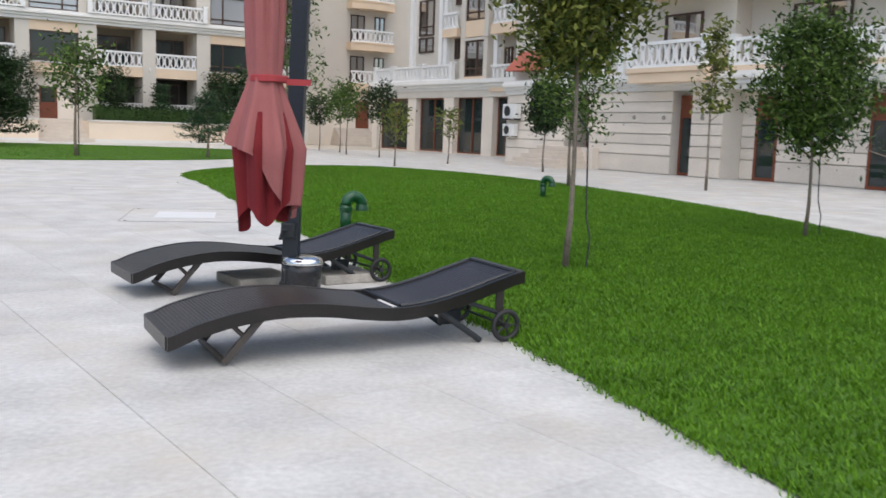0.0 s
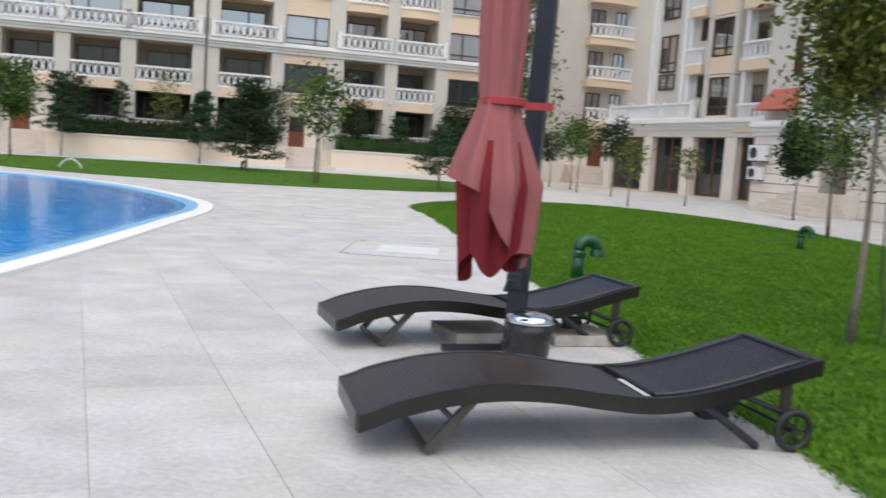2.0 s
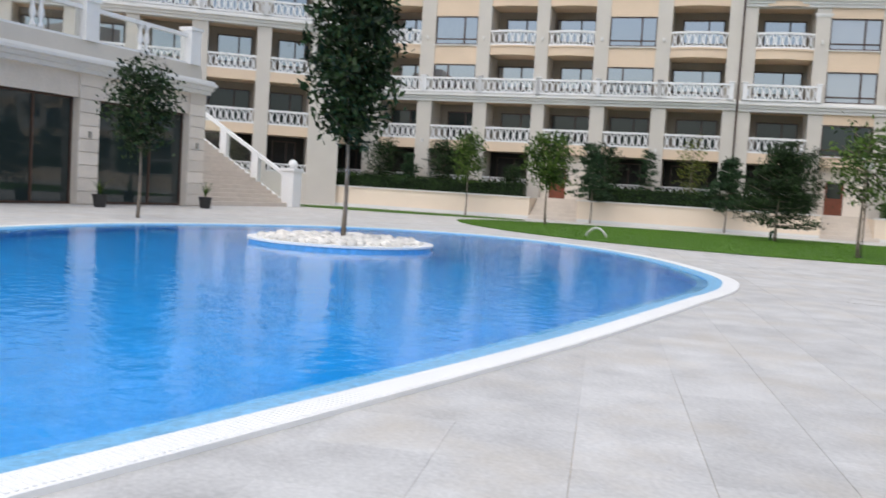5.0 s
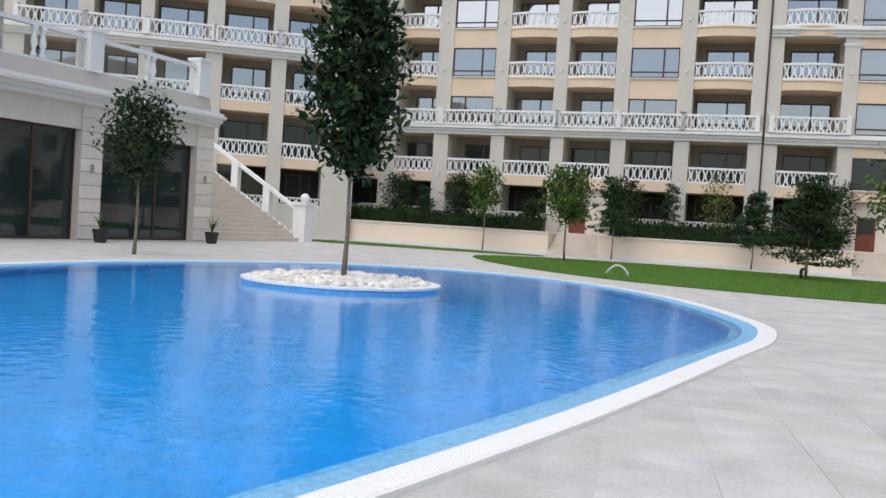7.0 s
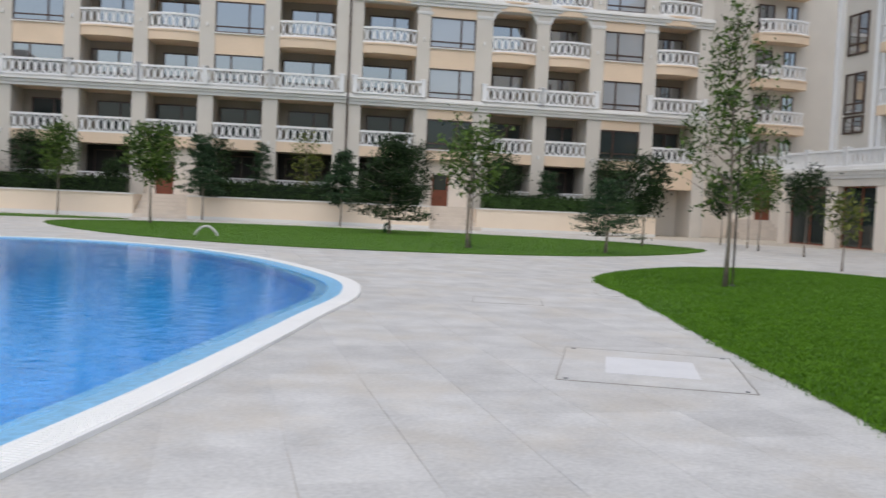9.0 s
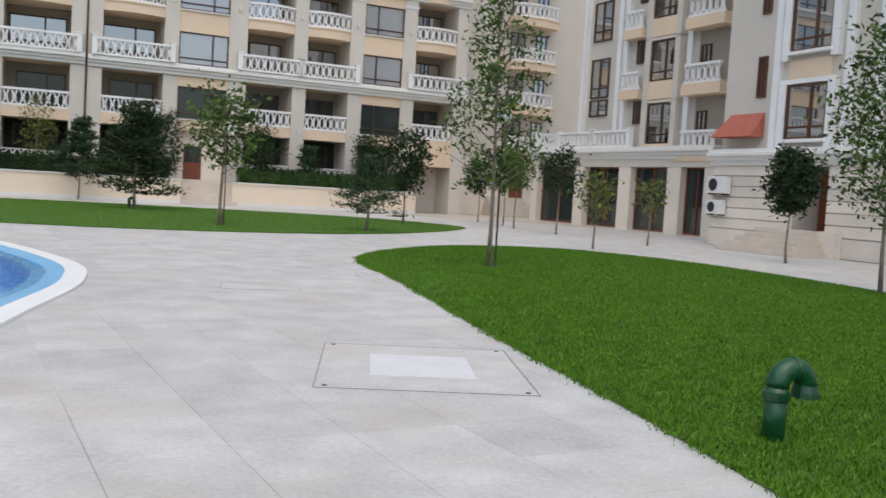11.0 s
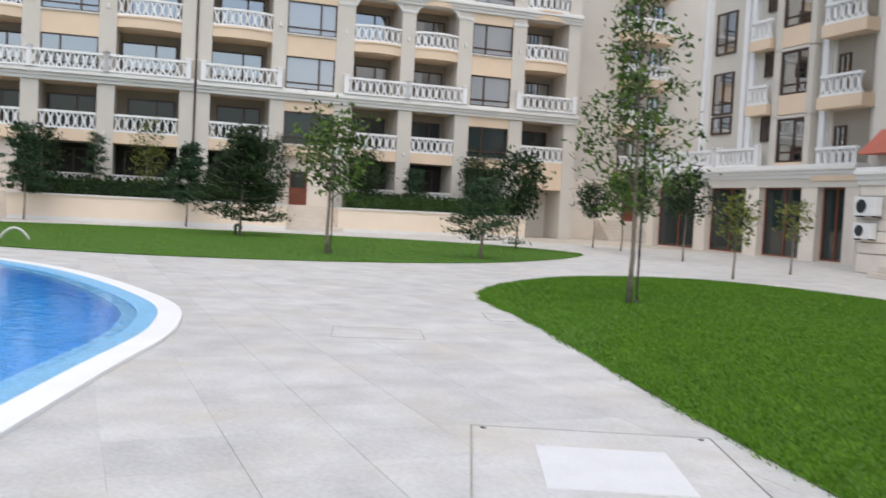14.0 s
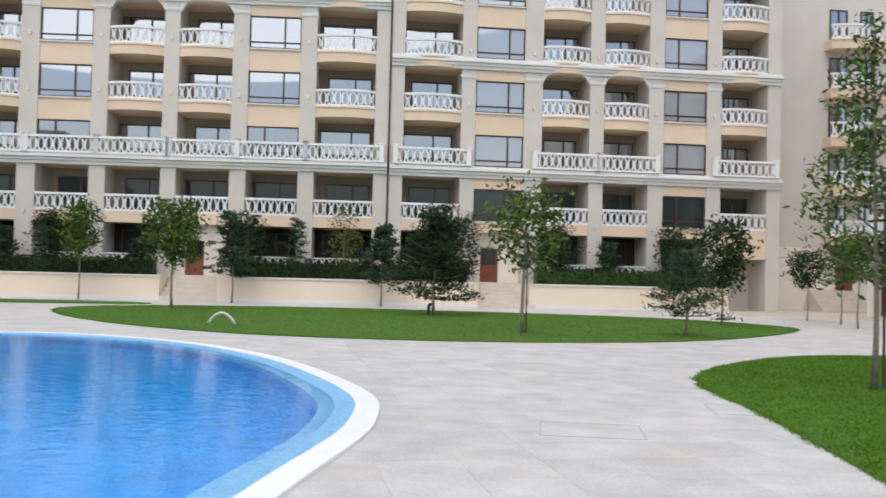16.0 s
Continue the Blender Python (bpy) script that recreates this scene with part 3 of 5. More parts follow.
def cloud_mesh(name, v, q, mat):
    me = bpy.data.meshes.new(name)
    me.from_pydata(v.tolist(), [], q.tolist())
    me.materials.append(mat)
    return me


def hedge(m, a, b, v0, v1, z0, z1, seed):
    h = thing("hedge", m, "clipped dark green hedge on the garden wall", "hedge", "hedges")
    part("core", boxes((a + 0.1, b - 0.1, v0 + 0.1, v1 - 0.1, z0, z1 - 0.1)), HEDGE, h)
    rng = np.random.default_rng(seed)
    n = int((b - a) * 260)
    k = rng.random(n)
    u = rng.uniform(a, b, n)
    front = k < 0.6
    v = np.where(front, v0 + rng.normal(0.05, 0.05, n), rng.uniform(v0, v1, n))
    z = np.where(front, rng.uniform(z0, z1, n), z1 + rng.normal(-0.04, 0.05, n))
    nv = np.where(front[:, None], (0, -1.0, 0), (0, 0, 1.0))
    tagged(part("leaves", cloud_mesh("leaves", *leaf_cloud(np.stack([u, v, z], 1), nv, 0.075, rng), HEDGE), HEDGE, h), kind="stuff")


for i, (m, a, b) in enumerate(SEGMENTS):
    hedge(m, a + 0.4, b - 0.4, -2.2, -1.1, 1.08, 1.95, 20 + i)


def staircase(name, m, width, steps, rise, run, label, flare=0.0, cheek=False):
    """Steps that climb along +y from y = 0; wider at the foot by flare."""
    s = thing(name, m, label, "stairs")
    for i in range(steps):
        w = width / 2 + flare * (1 - i / steps)
        part("step", boxes((-w, w, i * run, steps * run + 0.02 * i, i * rise + (0.004 if i else 0), (i + 1) * rise), bevel=0.012), STEP, s)
    return s


staircase("entrance_stairs", M @ pose(-9.77, -2.7, 0), 2.3, 6, 0.2, 0.33, "pale travertine steps up to a wooden entrance door", 0.2)
staircase("entrance_stairs", ME @ pose(5.1, -2.7, 0), 2.3, 6, 0.2, 0.33, "pale travertine steps up to a wooden entrance door", 0.35)
for c, m in ((-9.77, M), (5.1, ME)):
    single("entrance_landing", boxes((c - 1.3, c + 1.3, -0.71, 0.48, 0.0, 1.2)), STEP, m, "travertine landing before an entrance", "landing", kind="structure")

# recess wall with small balconies, east of the main front
re = thing("recess_building", ME @ pose(1.2, 0, 0), "cream apartment block set back in the courtyard corner", "building")
part("wall", boxes((19.2, 36.0, 3.0, 9.0, -0.02, 18.3)), CREAM, re)
part("base", boxes((20.02, 27.5, 2.9, 3.0, 0, 3.4), (20.02, 27.5, 2.86, 3.0, 3.4, 3.6)), STONE, re, "pale stone cladding")
part("door", boxes((24.2, 25.2, 2.84, 2.9, 1.2, 3.1)), WOOD, re, "brown wooden door")
for z in FL[:5]:
    part("balcony", bowed_slab(23.4, 26.8, 2.2, 3.0, z - 0.55, z, 0.4), PEACH, re, "small bowed peach balcony slab")
    rail(re, 23.45, 26.75, 2.3, z, bow=0.38)
    window(re, 23.7, 24.8, 2.98, z + 0.02, z + 1.9, 0.5)
    window(re, 25.6, 26.4, 2.98, z + 0.3, z + 1.9, 0.5)
staircase("corner_stairs", ME @ pose(25.05, 0.9, 0), 2.6, 6, 0.2, 0.33, "pale stone steps in the courtyard corner", 0.3)

# left wing with higher storeys
LW = [(1.9, 4.7, "gnnbn"), (5.6, 8.3, "gnnbn"), (9.1, 11.4, "gnnbn")]
left = loggia_facade("apartment_wing", place((-46.8, 27.2), 61.2), [(-4.6, -2.0, "gnnbn"), (-1.2, 1.2, "gnnbn")] + LW, [4.4, 7.4, 10.5, 13.5, 16.5], "cream apartment wing turning towards the pool", (-9.0, 13.2), 7.0)
cornice(left, -9.0, 13.2, 9.92, 0.4)

# ---- east wing over the shops ----
EP, EA = (4.285, 54.15), -55.0
east = thing("shop_building", place(EP, EA), "cream apartment wing above brown-framed shop windows", "building")
part("wall", boxes((-6.0, 16.0, 0.6, 9.0, 3.05, 18.3), (-9.2, 16.0, 3.0, 9.0, -0.02, 3.05), (-9.2, -6.0, 0.6, 9.0, 3.05, 3.97)), CREAM, east)
part("shop_floor", boxes((-9.0, 5.2, 0.2, 3.0, -0.02, 0.06)), STEP, east)
for a, b in ((-9.2, -8.6), (-5.05, -4.2), (-1.33, -0.42), (2.2, 3.09), (4.6, 5.3)):
    part("column", boxes((a, b, 0.0, 0.6, 0, 3.05)), STONE, east, "pale stone clad pier")
for a, b in ((-8.6, -5.05), (-4.2, -1.33), (-0.42, 2.2), (3.09, 4.6)):
    window(east, a, b, 0.4, 0.06, 3.05, 0.5, mat=WOOD, pane=SHOPGLASS)
part("fascia", boxes((-9.2, 5.3, -0.04, 0.6, 3.05, 3.45)), CREAM, east)
cornice(east, -9.2, 5.3, 3.42, 0.3, 0.6)
part("terrace", boxes((-9.2, -0.6, 0.0, 0.6, 3.98, 4.0)), TRIM, east)
for a, b in ((-9.0, -7.0), (-6.9, -3.8), (-3.7, -0.8)):
    rail(east, a, b, 0.1, 4.0, True)
for z in (4.15, 7.05, 9.95, 12.85, 15.75):
    if z > 5:
        window(east, -4.9, -3.4, 0.56, z - 0.45, z + 1.55, 0.5, 0.25, BROWN)
    else:
        window(east, -4.9, -3.4, 0.56, z + 1.5, z + 2.35, 0.5, 0, BROWN)
    window(east, 0.3, 1.95, 0.2, z, z + 1.85, 0.62, 0.22, BROWN)
    part("bay", boxes((-0.1, 2.3, 0.3, 0.6, z - 1.0, z + 2.0), (-0.1, 0.28, 0.1, 0.3, z - 1.0, z + 2.0), (1.97, 2.3, 0.1, 0.3, z - 1.0, z + 2.0), (0.28, 1.97, 0.1, 0.3, z + 1.87, z + 2.0)), CREAM, east)
    part("spandrel", boxes((0.28, 1.97, 0.12, 0.3, z - 0.86, z - 0.02)), PEACH, east, "peach rendered band")
    window(east, -1.25, -0.75, 0.56, z + 1.0, z + 2.1, 0.5, 0, BROWN)
    # flat panel for a recess, with the recess shade in its colour
    part("niche", boxes((3.1, 5.0, 0.55, 0.62, z - 0.2, z + 2.0)), INNERSHADE, east)
    window(east, 3.3, 3.9, 0.5, z - 0.2, z + 1.4, 0.5, 0, BROWN)
    rail(east, 2.9, 5.1, 0.0, z - 0.35)
    part("slab", boxes((2.8, 5.2, -0.1, 0.6, z - 0.85, z - 0.36)), PEACH, east)
    if z > 5:
        rail(east, -1.7, -0.4, 0.1, z - 0.3)
        part("slab", boxes((-1.75, -0.35, 0.0, 0.6, z - 0.75, z - 0.31)), PEACH, east)
for u in (-5.6, -2.6, -2.1, 2.5):
    part("pilaster_strip", boxes((u, u + 0.32, 0.35, 0.6, 4.0, 18.3)), WHITE, east)

# ---- stone-clad block with entrance stairs ----
BP, BA = (9.0, 40.0), -58.0
block = thing("stone_block", place(BP, BA), "projecting stone-clad entrance block of the apartments", "building")
TOP = 2.86
for a, b, v in ((-4.9, -1.0, 0.06), (-1.0, 0.4, 1.2), (0.4, 4.72, 0.06), (4.72, 5.62, 0.5), (5.62, 6.94, 0.06)):
    part("core_wall", boxes((a, b, v, 8.0, -0.02, TOP)), CREAM, block)


def cladding(parent, u0, u1, v):
    """A smooth tall plinth course, then pale limestone courses with deep open joints."""
    part("plinth_course", boxes((u0, u1, v, v + 0.055, 0.02, 0.62), bevel=0.01), STONE, parent, "pale limestone plinth")
    for i in range(6):
        part("cladding_course", boxes((u0, u1, v, v + 0.055, 0.655 + 0.372 * i, 0.992 + 0.372 * i), bevel=0.012), STONE, parent, "pale limestone course")


for a, b in ((-4.9, -1.0), (0.4, 4.72), (5.62, 6.94)):
    cladding(block, a, b, 0.0)
part("side_wall", boxes((-4.96, -4.9, 0.0, 6.0, 0, TOP)), STONE, block)
cornice(block, -4.96, 7.05, TOP, 0.35, 1.0)
part("upper_wall", boxes((-4.9, 6.94, 0.3, 8.0, TOP + 0.56, 17.8)), CREAM, block)
for z in (3.55, 6.4, 9.25, 12.1):
    window(block, -1.8, -0.07, 0.2, z + 0.17, z + 1.95, 0.6, 0.22, WOODDARK)
    part("surround", boxes((-2.12, -1.82, 0.1, 0.3, z - 0.1, z + 2.12), (-0.05, 0.25, 0.1, 0.3, z - 0.1, z + 2.12), (-1.82, -0.05, 0.14, 0.3, z + 1.97, z + 2.12)), WHITE, block)
    part("window_sill", boxes((-1.9, 0.03, 0.02, 0.3, z + 0.06, z + 0.165)), WHITE, block)
    part("spandrel", boxes((-1.82, -0.05, 0.2, 0.3, z + 2.13, z + 2.74)), PEACH, block)
    window(block, -3.3, -2.9, 0.27, z + 1.65, z + 3.05, 0.5, 0, WOODDARK)
    part("balcony", boxes((3.3, 6.9, -0.9, 0.3, z - 0.12, z + 0.03), (3.36, 6.84, -0.84, 0.3, z - 0.45, z - 0.12)), PEACH, block, "peach balcony slab")
    rail(block, 3.45, 6.8, -0.8, z + 0.034, True)
    window(block, 3.9, 5.6, 0.27, z + 0.1, z + 1.9, 0.6, 0, BROWN)
for u in (-2.5, 0.5, 1.7):
    part("pilaster_strip", boxes((u, u + 0.3, 0.15, 0.3, TOP + 0.56, 17.8)), WHITE, block)
part("door", boxes((-0.95, 0.35, 1.1, 1.2, 0.8, 2.75)), WOOD, block, "brown wooden entrance door")


def shop_door(parent, u, v, w=0.86, top=2.72):
    d = part("shop_door", boxes((u, u + w, v - 0.06, v, 0.0, 0.1), (u, u + 0.09, v - 0.06, v, 0.1, top), (u + w - 0.09, u + w, v - 0.06, v, 0.1, top), (u + 0.09, u + w - 0.09, v - 0.06, v, 1.95, top)), WOOD, parent, "tall orange-brown glazed door")
    part("pane", boxes((u + 0.09, u + w - 0.09, v - 0.04, v - 0.02, 0.1, 1.95)), SHOPGLASS, d)
    return d


shop_door(block, 4.74, 0.46)
bm = bmesh.new()
v = [bm.verts.new(q) for q in ((-4.86, -0.3, 3.86), (-2.85, -0.3, 3.86), (-2.85, 0.28, 4.68), (-4.5, 0.28, 4.68), (-4.86, -0.26, 3.84), (-2.85, -0.26, 3.84), (-2.85, 0.29, 3.84), (-4.5, 0.29, 3.84))]
for f in ((0, 1, 2, 3), (7, 6, 5, 4), (0, 4, 5, 1), (1, 5, 6, 2), (3, 2, 6, 7), (0, 3, 7, 4)):
    bm.faces.new([v[k] for k in f])
part("awning", bm, AWNING, block, "brick red awning")
staircase("block_stairs", place(BP, BA) @ pose(-0.75, -1.9, 0), 2.2, 5, 0.16, 0.32, "broad pale stone entrance steps", 0.5)
single("block_landing", boxes((-1.95, 1.1, -0.3, -0.006, 0, 0.8)), STONE, place(BP, BA), "stone landing before the entrance", "landing", kind="structure")
part("lower_wing", boxes((6.945, 20.0, 1.0, 9.0, -0.02, 17.8)), CREAM, block)
for a, b in ((6.95, 7.5), (8.36, 11.5), (12.36, 20.0)):
    cladding(block, a, b, 0.94)
cornice(block, 7.06, 20.0, TOP, 0.35, 1.1)
for u in (7.5, 11.5):
    shop_door(block, u, 0.99)
for z in (3.55, 6.4, 9.25):
    part("balcony", boxes((7.2, 19.0, -0.2, 1.0, z - 0.45, z + 0.03)), PEACH, block, "peach balcony slab")
    rail(block, 7.3, 12.9, -0.1, z + 0.034, True)
    rail(block, 13.1, 18.9, -0.1, z + 0.034, True)
    window(block, 8.6, 10.6, 0.97, z + 0.1, z + 1.9, 0.6, 0, BROWN)
for u, v in ((2.9, 0.0), (4.35, 0.0), (6.1, 0.0), (8.9, 0.94), (10.9, 0.94)):
    lampette = lathe(bmesh.new(), ((0.005, -0.05), (0.06, -0.04), (0.075, 0.0)), 12)
    bmesh.ops.rotate(lampette, matrix=Matrix.Rotation(radians(-90), 3, 'X'), verts=lampette.verts)
    bmesh.ops.translate(lampette, vec=(u, v, 1.95), verts=lampette.verts)
    part("wall_lamp", lampette, JOINTDARK, block, "small round wall lamp", True)

# ---- pool house with roof terrace and outside stairs ----
HP, HA = (-29.385, 20.09), 113.0
HM = place(HP, HA)
house = thing("pool_house", HM, "stone-clad pool house with glazed arches and a balustraded roof terrace", "building")
part("wall", boxes((-12.0, 6.0, 2.5, 7.0, -0.02, 5.6), (-12.0, 6.0, 0.3, 2.5, 4.6, 5.6)), CREAM, house)
for a, b in ((-9.5, -8.5), (-6.0, -5.2), (-0.75, 0.15), (5.0, 5.95)):
    part("pier", boxes((a, b, 0.06, 2.5, 0, 4.6)), STONE, house)
    for i in range(10):
        part("rustic_block", boxes((a - 0.02, b + 0.02, 0.0, 0.055, 0.03 + 0.46 * i, 0.47 + 0.46 * i), bevel=0.014), STONE, house, "rusticated limestone block")
    part("wall_lamp", boxes(((a + b) / 2 - 0.06, (a + b) / 2 + 0.06, -0.08, 0.0, 2.35, 2.6), bevel=0.02), JOINTDARK, house, "small grey wall lamp")
for a, b in ((-5.2, -0.75), (0.15, 5.0)):
    part("lintel", boxes((a, b, 0.08, 0.3, 3.75, 4.6)), STONE, house)
    window(house, a, b, 0.4, 0.02, 3.75, 0.62, 0, BROWN, pane=SHOPGLASS)
leaf = part("door", boxes((3.3, 4.9, 0.42, 0.46, 0.1, 3.68)), WOOD, house, "reddish brown wooden door leaf")
part("rail", boxes((3.4, 4.8, 0.405, 0.42, 1.7, 1.85), (3.4, 4.8, 0.405, 0.42, 0.3, 0.42), (3.4, 4.8, 0.405, 0.42, 3.2, 3.32)), WOOD, leaf)
cornice(house, -12.0, 6.05, 4.6, 0.5, 0.4)
part("parapet", boxes((-12.0, 5.7, 0.1, 0.4, 5.16, 5.75)), CREAM, house)
for a, b in ((-12.0, -9.0), (-8.4, -5.0), (-4.4, -0.6), (0.0, 4.9)):
    part("handrail", boxes((a, b, 0.16, 0.36, 6.82, 6.96)), WHITE, house, "white plaster handrail")
    part("bottom_rail", boxes((a, b, 0.18, 0.34, 5.752, 5.84)), WHITE, house)
    g = part("glass_panel", boxes((a + 0.1, b - 0.1, 0.25, 0.265, 5.84, 6.82)), CLEAR, house, "clear glass balustrade panel")
    g.visible_shadow = False
    c = (a + b) / 2
    for d in (-0.17, 0.17):
        bm = lathe(bmesh.new(), ((0.11, 5.84), (0.12, 5.92), (0.07, 6.0), (0.065, 6.1), (0.13, 6.28), (0.1, 6.45), (0.065, 6.6), (0.08, 6.68), (0.12, 6.74), (0.12, 6.82)), 12, (c + d, 0.26, 0))
        part("baluster", bm, WHITE, house, "turned white baluster", True)
for u in (-8.7, -4.7, -0.3, 5.2):
    part("pedestal", boxes((u - 0.3, u + 0.3, 0.0, 0.55, 5.75, 7.1), (u - 0.36, u + 0.36, -0.06, 0.61, 7.1, 7.23)), WHITE, house)
part("upper_house", boxes((-12.0, -1.5, 3.2, 7.0, 5.6, 12.0)), CREAM, house)
part("upper_balcony", boxes((-12.0, -2.0, 0.5, 3.2, 7.9, 8.8)), CREAM, house, "cream balcony slab overhanging the terrace")
st = staircase("terrace_stairs", place((-33.19, 28.6), HA) @ pose(0, 0.3, 0), 7.6, 17, 0.19, 0.34, "broad pale stone stairs up to the roof terrace")
bal = thing("stair_balustrade", place((-33.19, 28.6), HA) @ pose(4.0, 0.3, 0), "white stair balustrade with a ball-topped newel post", "balustrade")
part("newel", boxes((-0.35, 0.35, -0.3, 0.4, 0, 1.75), (-0.42, 0.42, -0.37, 0.47, 1.75, 1.9)), WHITE, bal)
part("ball", lathe(bmesh.new(), [(0.22 * math.sin(a) + 0.005, 2.1 - 0.22 * math.cos(a)) for a in (math.pi * k / 8 for k in range(9))], 16), WHITE, bal, smooth=True)
bm = bmesh.new()
for z0, z1 in ((1.45, 1.62), (0.12, 0.26)):
    v = [bm.verts.new((x, y, z + (0 if y < 1 else 3.2))) for x in (-0.12, 0.12) for y in (0.4, 6.0) for z in (z0, z1)]
    for f in ((0, 1, 3, 2), (4, 6, 7, 5), (0, 4, 5, 1), (2, 3, 7, 6), (0, 2, 6, 4), (1, 5, 7, 3)):
        bm.faces.new([v[k] for k in f])
part("handrail", bm, WHITE, bal)
bm = bmesh.new()
v = [bm.verts.new((x, y, z + (0 if y < 1 else 3.2))) for x in (-0.008, 0.008) for y in (0.4, 6.0) for z in (0.26, 1.45)]
for f in ((0, 1, 3, 2), (4, 6, 7, 5), (0, 4, 5, 1), (2, 3, 7, 6), (0, 2, 6, 4), (1, 5, 7, 3)):
    bm.faces.new([v[k] for k in f])
part("glass_panel", bm, CLEAR, bal, "clear glass panel").visible_shadow = False
for y in (2.2, 4.2, 6.0):
    z = 3.2 * (y - 0.4) / 5.6
    part("baluster_post", boxes((-0.15, 0.15, y - 0.2, y + 0.2, z, z + 1.55)), WHITE, bal)


# ---- sun loungers ----
PROFILE = ((0.0, 0.185), (0.15, 0.24), (0.35, 0.288), (0.6, 0.315), (0.85, 0.305), (1.1, 0.272), (1.3, 0.255), (1.5, 0.27), (1.75, 0.325), (2.0, 0.395), (2.14, 0.43))


def height_at(s):
    xs, zs = [q[0] for q in PROFILE], [q[1] for q in PROFILE]
    i = max(0, min(len(xs) - 2, sum(1 for x in xs if x <= s) - 1))
    t = (s - xs[i]) / (xs[i + 1] - xs[i])
    a, d = zs[max(0, i - 1)], zs[min(len(zs) - 1, i + 2)]
    b, c = zs[i], zs[i + 1]
    return 0.5 * (2 * b + (c - a) * t + (2 * a - 5 * b + 4 * c - d) * t * t + (3 * b - a - 3 * c + d) * t ** 3)


def woven(s0, s1, w0, w1):
    """A woven deck: fine ribs across, following the lounger's wave."""
    bm = bmesh.new()
    n = int((s1 - s0) / 0.009)
    rows = []
    for i in range(n + 1):
        s = s0 + (s1 - s0) * i / n
        z = height_at(s) + (0.0022 if i % 2 else 0.0)
        rows.append([bm.verts.new((s, w, z)) for w in (w0, w1)])
    for a, b in zip(rows, rows[1:]):
        bm.faces.new((a[0], b[0], b[1], a[1]))
    return bm


def skirt(s0, s1, w0, w1, drop=0.07):
    """The thick woven side frame under the deck."""
    bm = bmesh.new()
    n = 48
    rings = []
    for i in range(n + 1):
        s = s0 + (s1 - s0) * i / n
        z = height_at(s)
        rings.append([bm.verts.new(q) for q in ((s, w0, z - drop), (s, w0, z + 0.004), (s, w1, z + 0.004), (s, w1, z - drop))])
    for a, b in zip(rings, rings[1:]):
        for k in range(4):
            bm.faces.new((a[k], b[k], b[(k + 1) % 4], a[(k + 1) % 4]))
    bm.faces.new(rings[0])
    bm.faces.new(rings[-1][::-1])
    return bm


def wheel_mesh():
    bm = bmesh.new()
    pts = [(0.085 * math.cos(a), 0, 0.085 * math.sin(a)) for a in (2 * math.pi * k / 24 for k in range(25))]
    tube(bm, pts, 0.017, 8, False)
    return bm


def lounger(m):
    t = thing("sun_lounger", m, "dark brown woven wicker sun lounger on wheels, backrest raised a little", "sun lounger", "loungers on the terrace")
    part("seat", woven(0.03, 1.26, 0.035, 0.605), WICKER, t, "dark woven wicker seat")
    back = part("backrest", woven(1.33, 2.09, 0.06, 0.58), WICKER, t, "dark woven wicker backrest")
    rim = [(q, w, height_at(q) + 0.004) for w, line in ((0.055, range(12)), (0.585, range(11, -1, -1))) for q in (1.325 + 0.07 * k for k in line)]
    part("rim_tube", tube(bmesh.new(), rim + rim[:1], 0.012, 6, False), STEEL, back)
    for w in (0.0, 0.605):
        part("side_frame", skirt(0.0, 2.14, w, w + 0.035), WICKER, t)
    part("foot_frame", skirt(-0.005, 0.035, 0.035, 0.605), WICKER, t)
    part("head_frame", skirt(2.11, 2.145, 0.035, 0.605), WICKER, t)
    part("hinge_bar", tube(bmesh.new(), ((1.29, 0.035, 0.235), (1.29, 0.605, 0.235)), 0.014, 8), STEEL, t)
    for w in (0.06, 0.56):
        bm = bmesh.new()
        tube(bm, ((0.50, w, 0.24), (0.30, w, 0.016)), 0.026, 4)
        tube(bm, ((0.34, w, 0.22), (0.415, w, 0.145)), 0.014, 6)
        part("leg", bm, GREYMETAL, t)
        bm = bmesh.new()
        tube(bm, ((1.57, w, 0.22), (1.87, w, 0.012)), 0.019, 8)
        part("leg", bm, STEEL, t)
        part("support", tube(bmesh.new(), ((1.78, w, 0.25), (2.0, w, 0.17)), 0.014, 8), STEEL, t)
        part("wheel_strut", boxes((1.975, 2.025, w - 0.012, w + 0.012, 0.09, 0.38), bevel=0.004), GREYMETAL, t)
    part("foot_bar", tube(bmesh.new(), ((0.30, 0.06, 0.03), (0.30, 0.56, 0.03)), 0.016, 8), GREYMETAL, t)
    part("ratchet", boxes((1.72, 1.86, 0.28, 0.34, 0.07, 0.16), bevel=0.01), STEEL, t)
    for w in (0.01, 0.61):
        wh = part("wheel", wheel_mesh(), RUBBER, t, "black spoked plastic wheel", True)
        wh.matrix_local = pose(2.02, w, 0.103)
        bm = bmesh.new()
        lathe(bm, ((0.02, -0.02), (0.02, 0.02)), 12)
        bmesh.ops.rotate(bm, matrix=Matrix.Rotation(radians(90), 3, 'X'), verts=bm.verts)
        for k in range(5):
            a = 2 * math.pi * k / 5
            tube(bm, ((0, 0, 0), (0.078 * math.cos(a), 0, 0.078 * math.sin(a))), 0.007, 6)
        part("spoke_hub", bm, RUBBER, wh)
    part("axle", tube(bmesh.new(), ((2.02, 0.0, 0.103), (2.02, 0.63, 0.103)), 0.009, 8), STEEL, t)
    return t


first = lounger(place((2.66, 9.13), 28.9))
copy_thing(first, place((1.83, 11.0), 34.0))

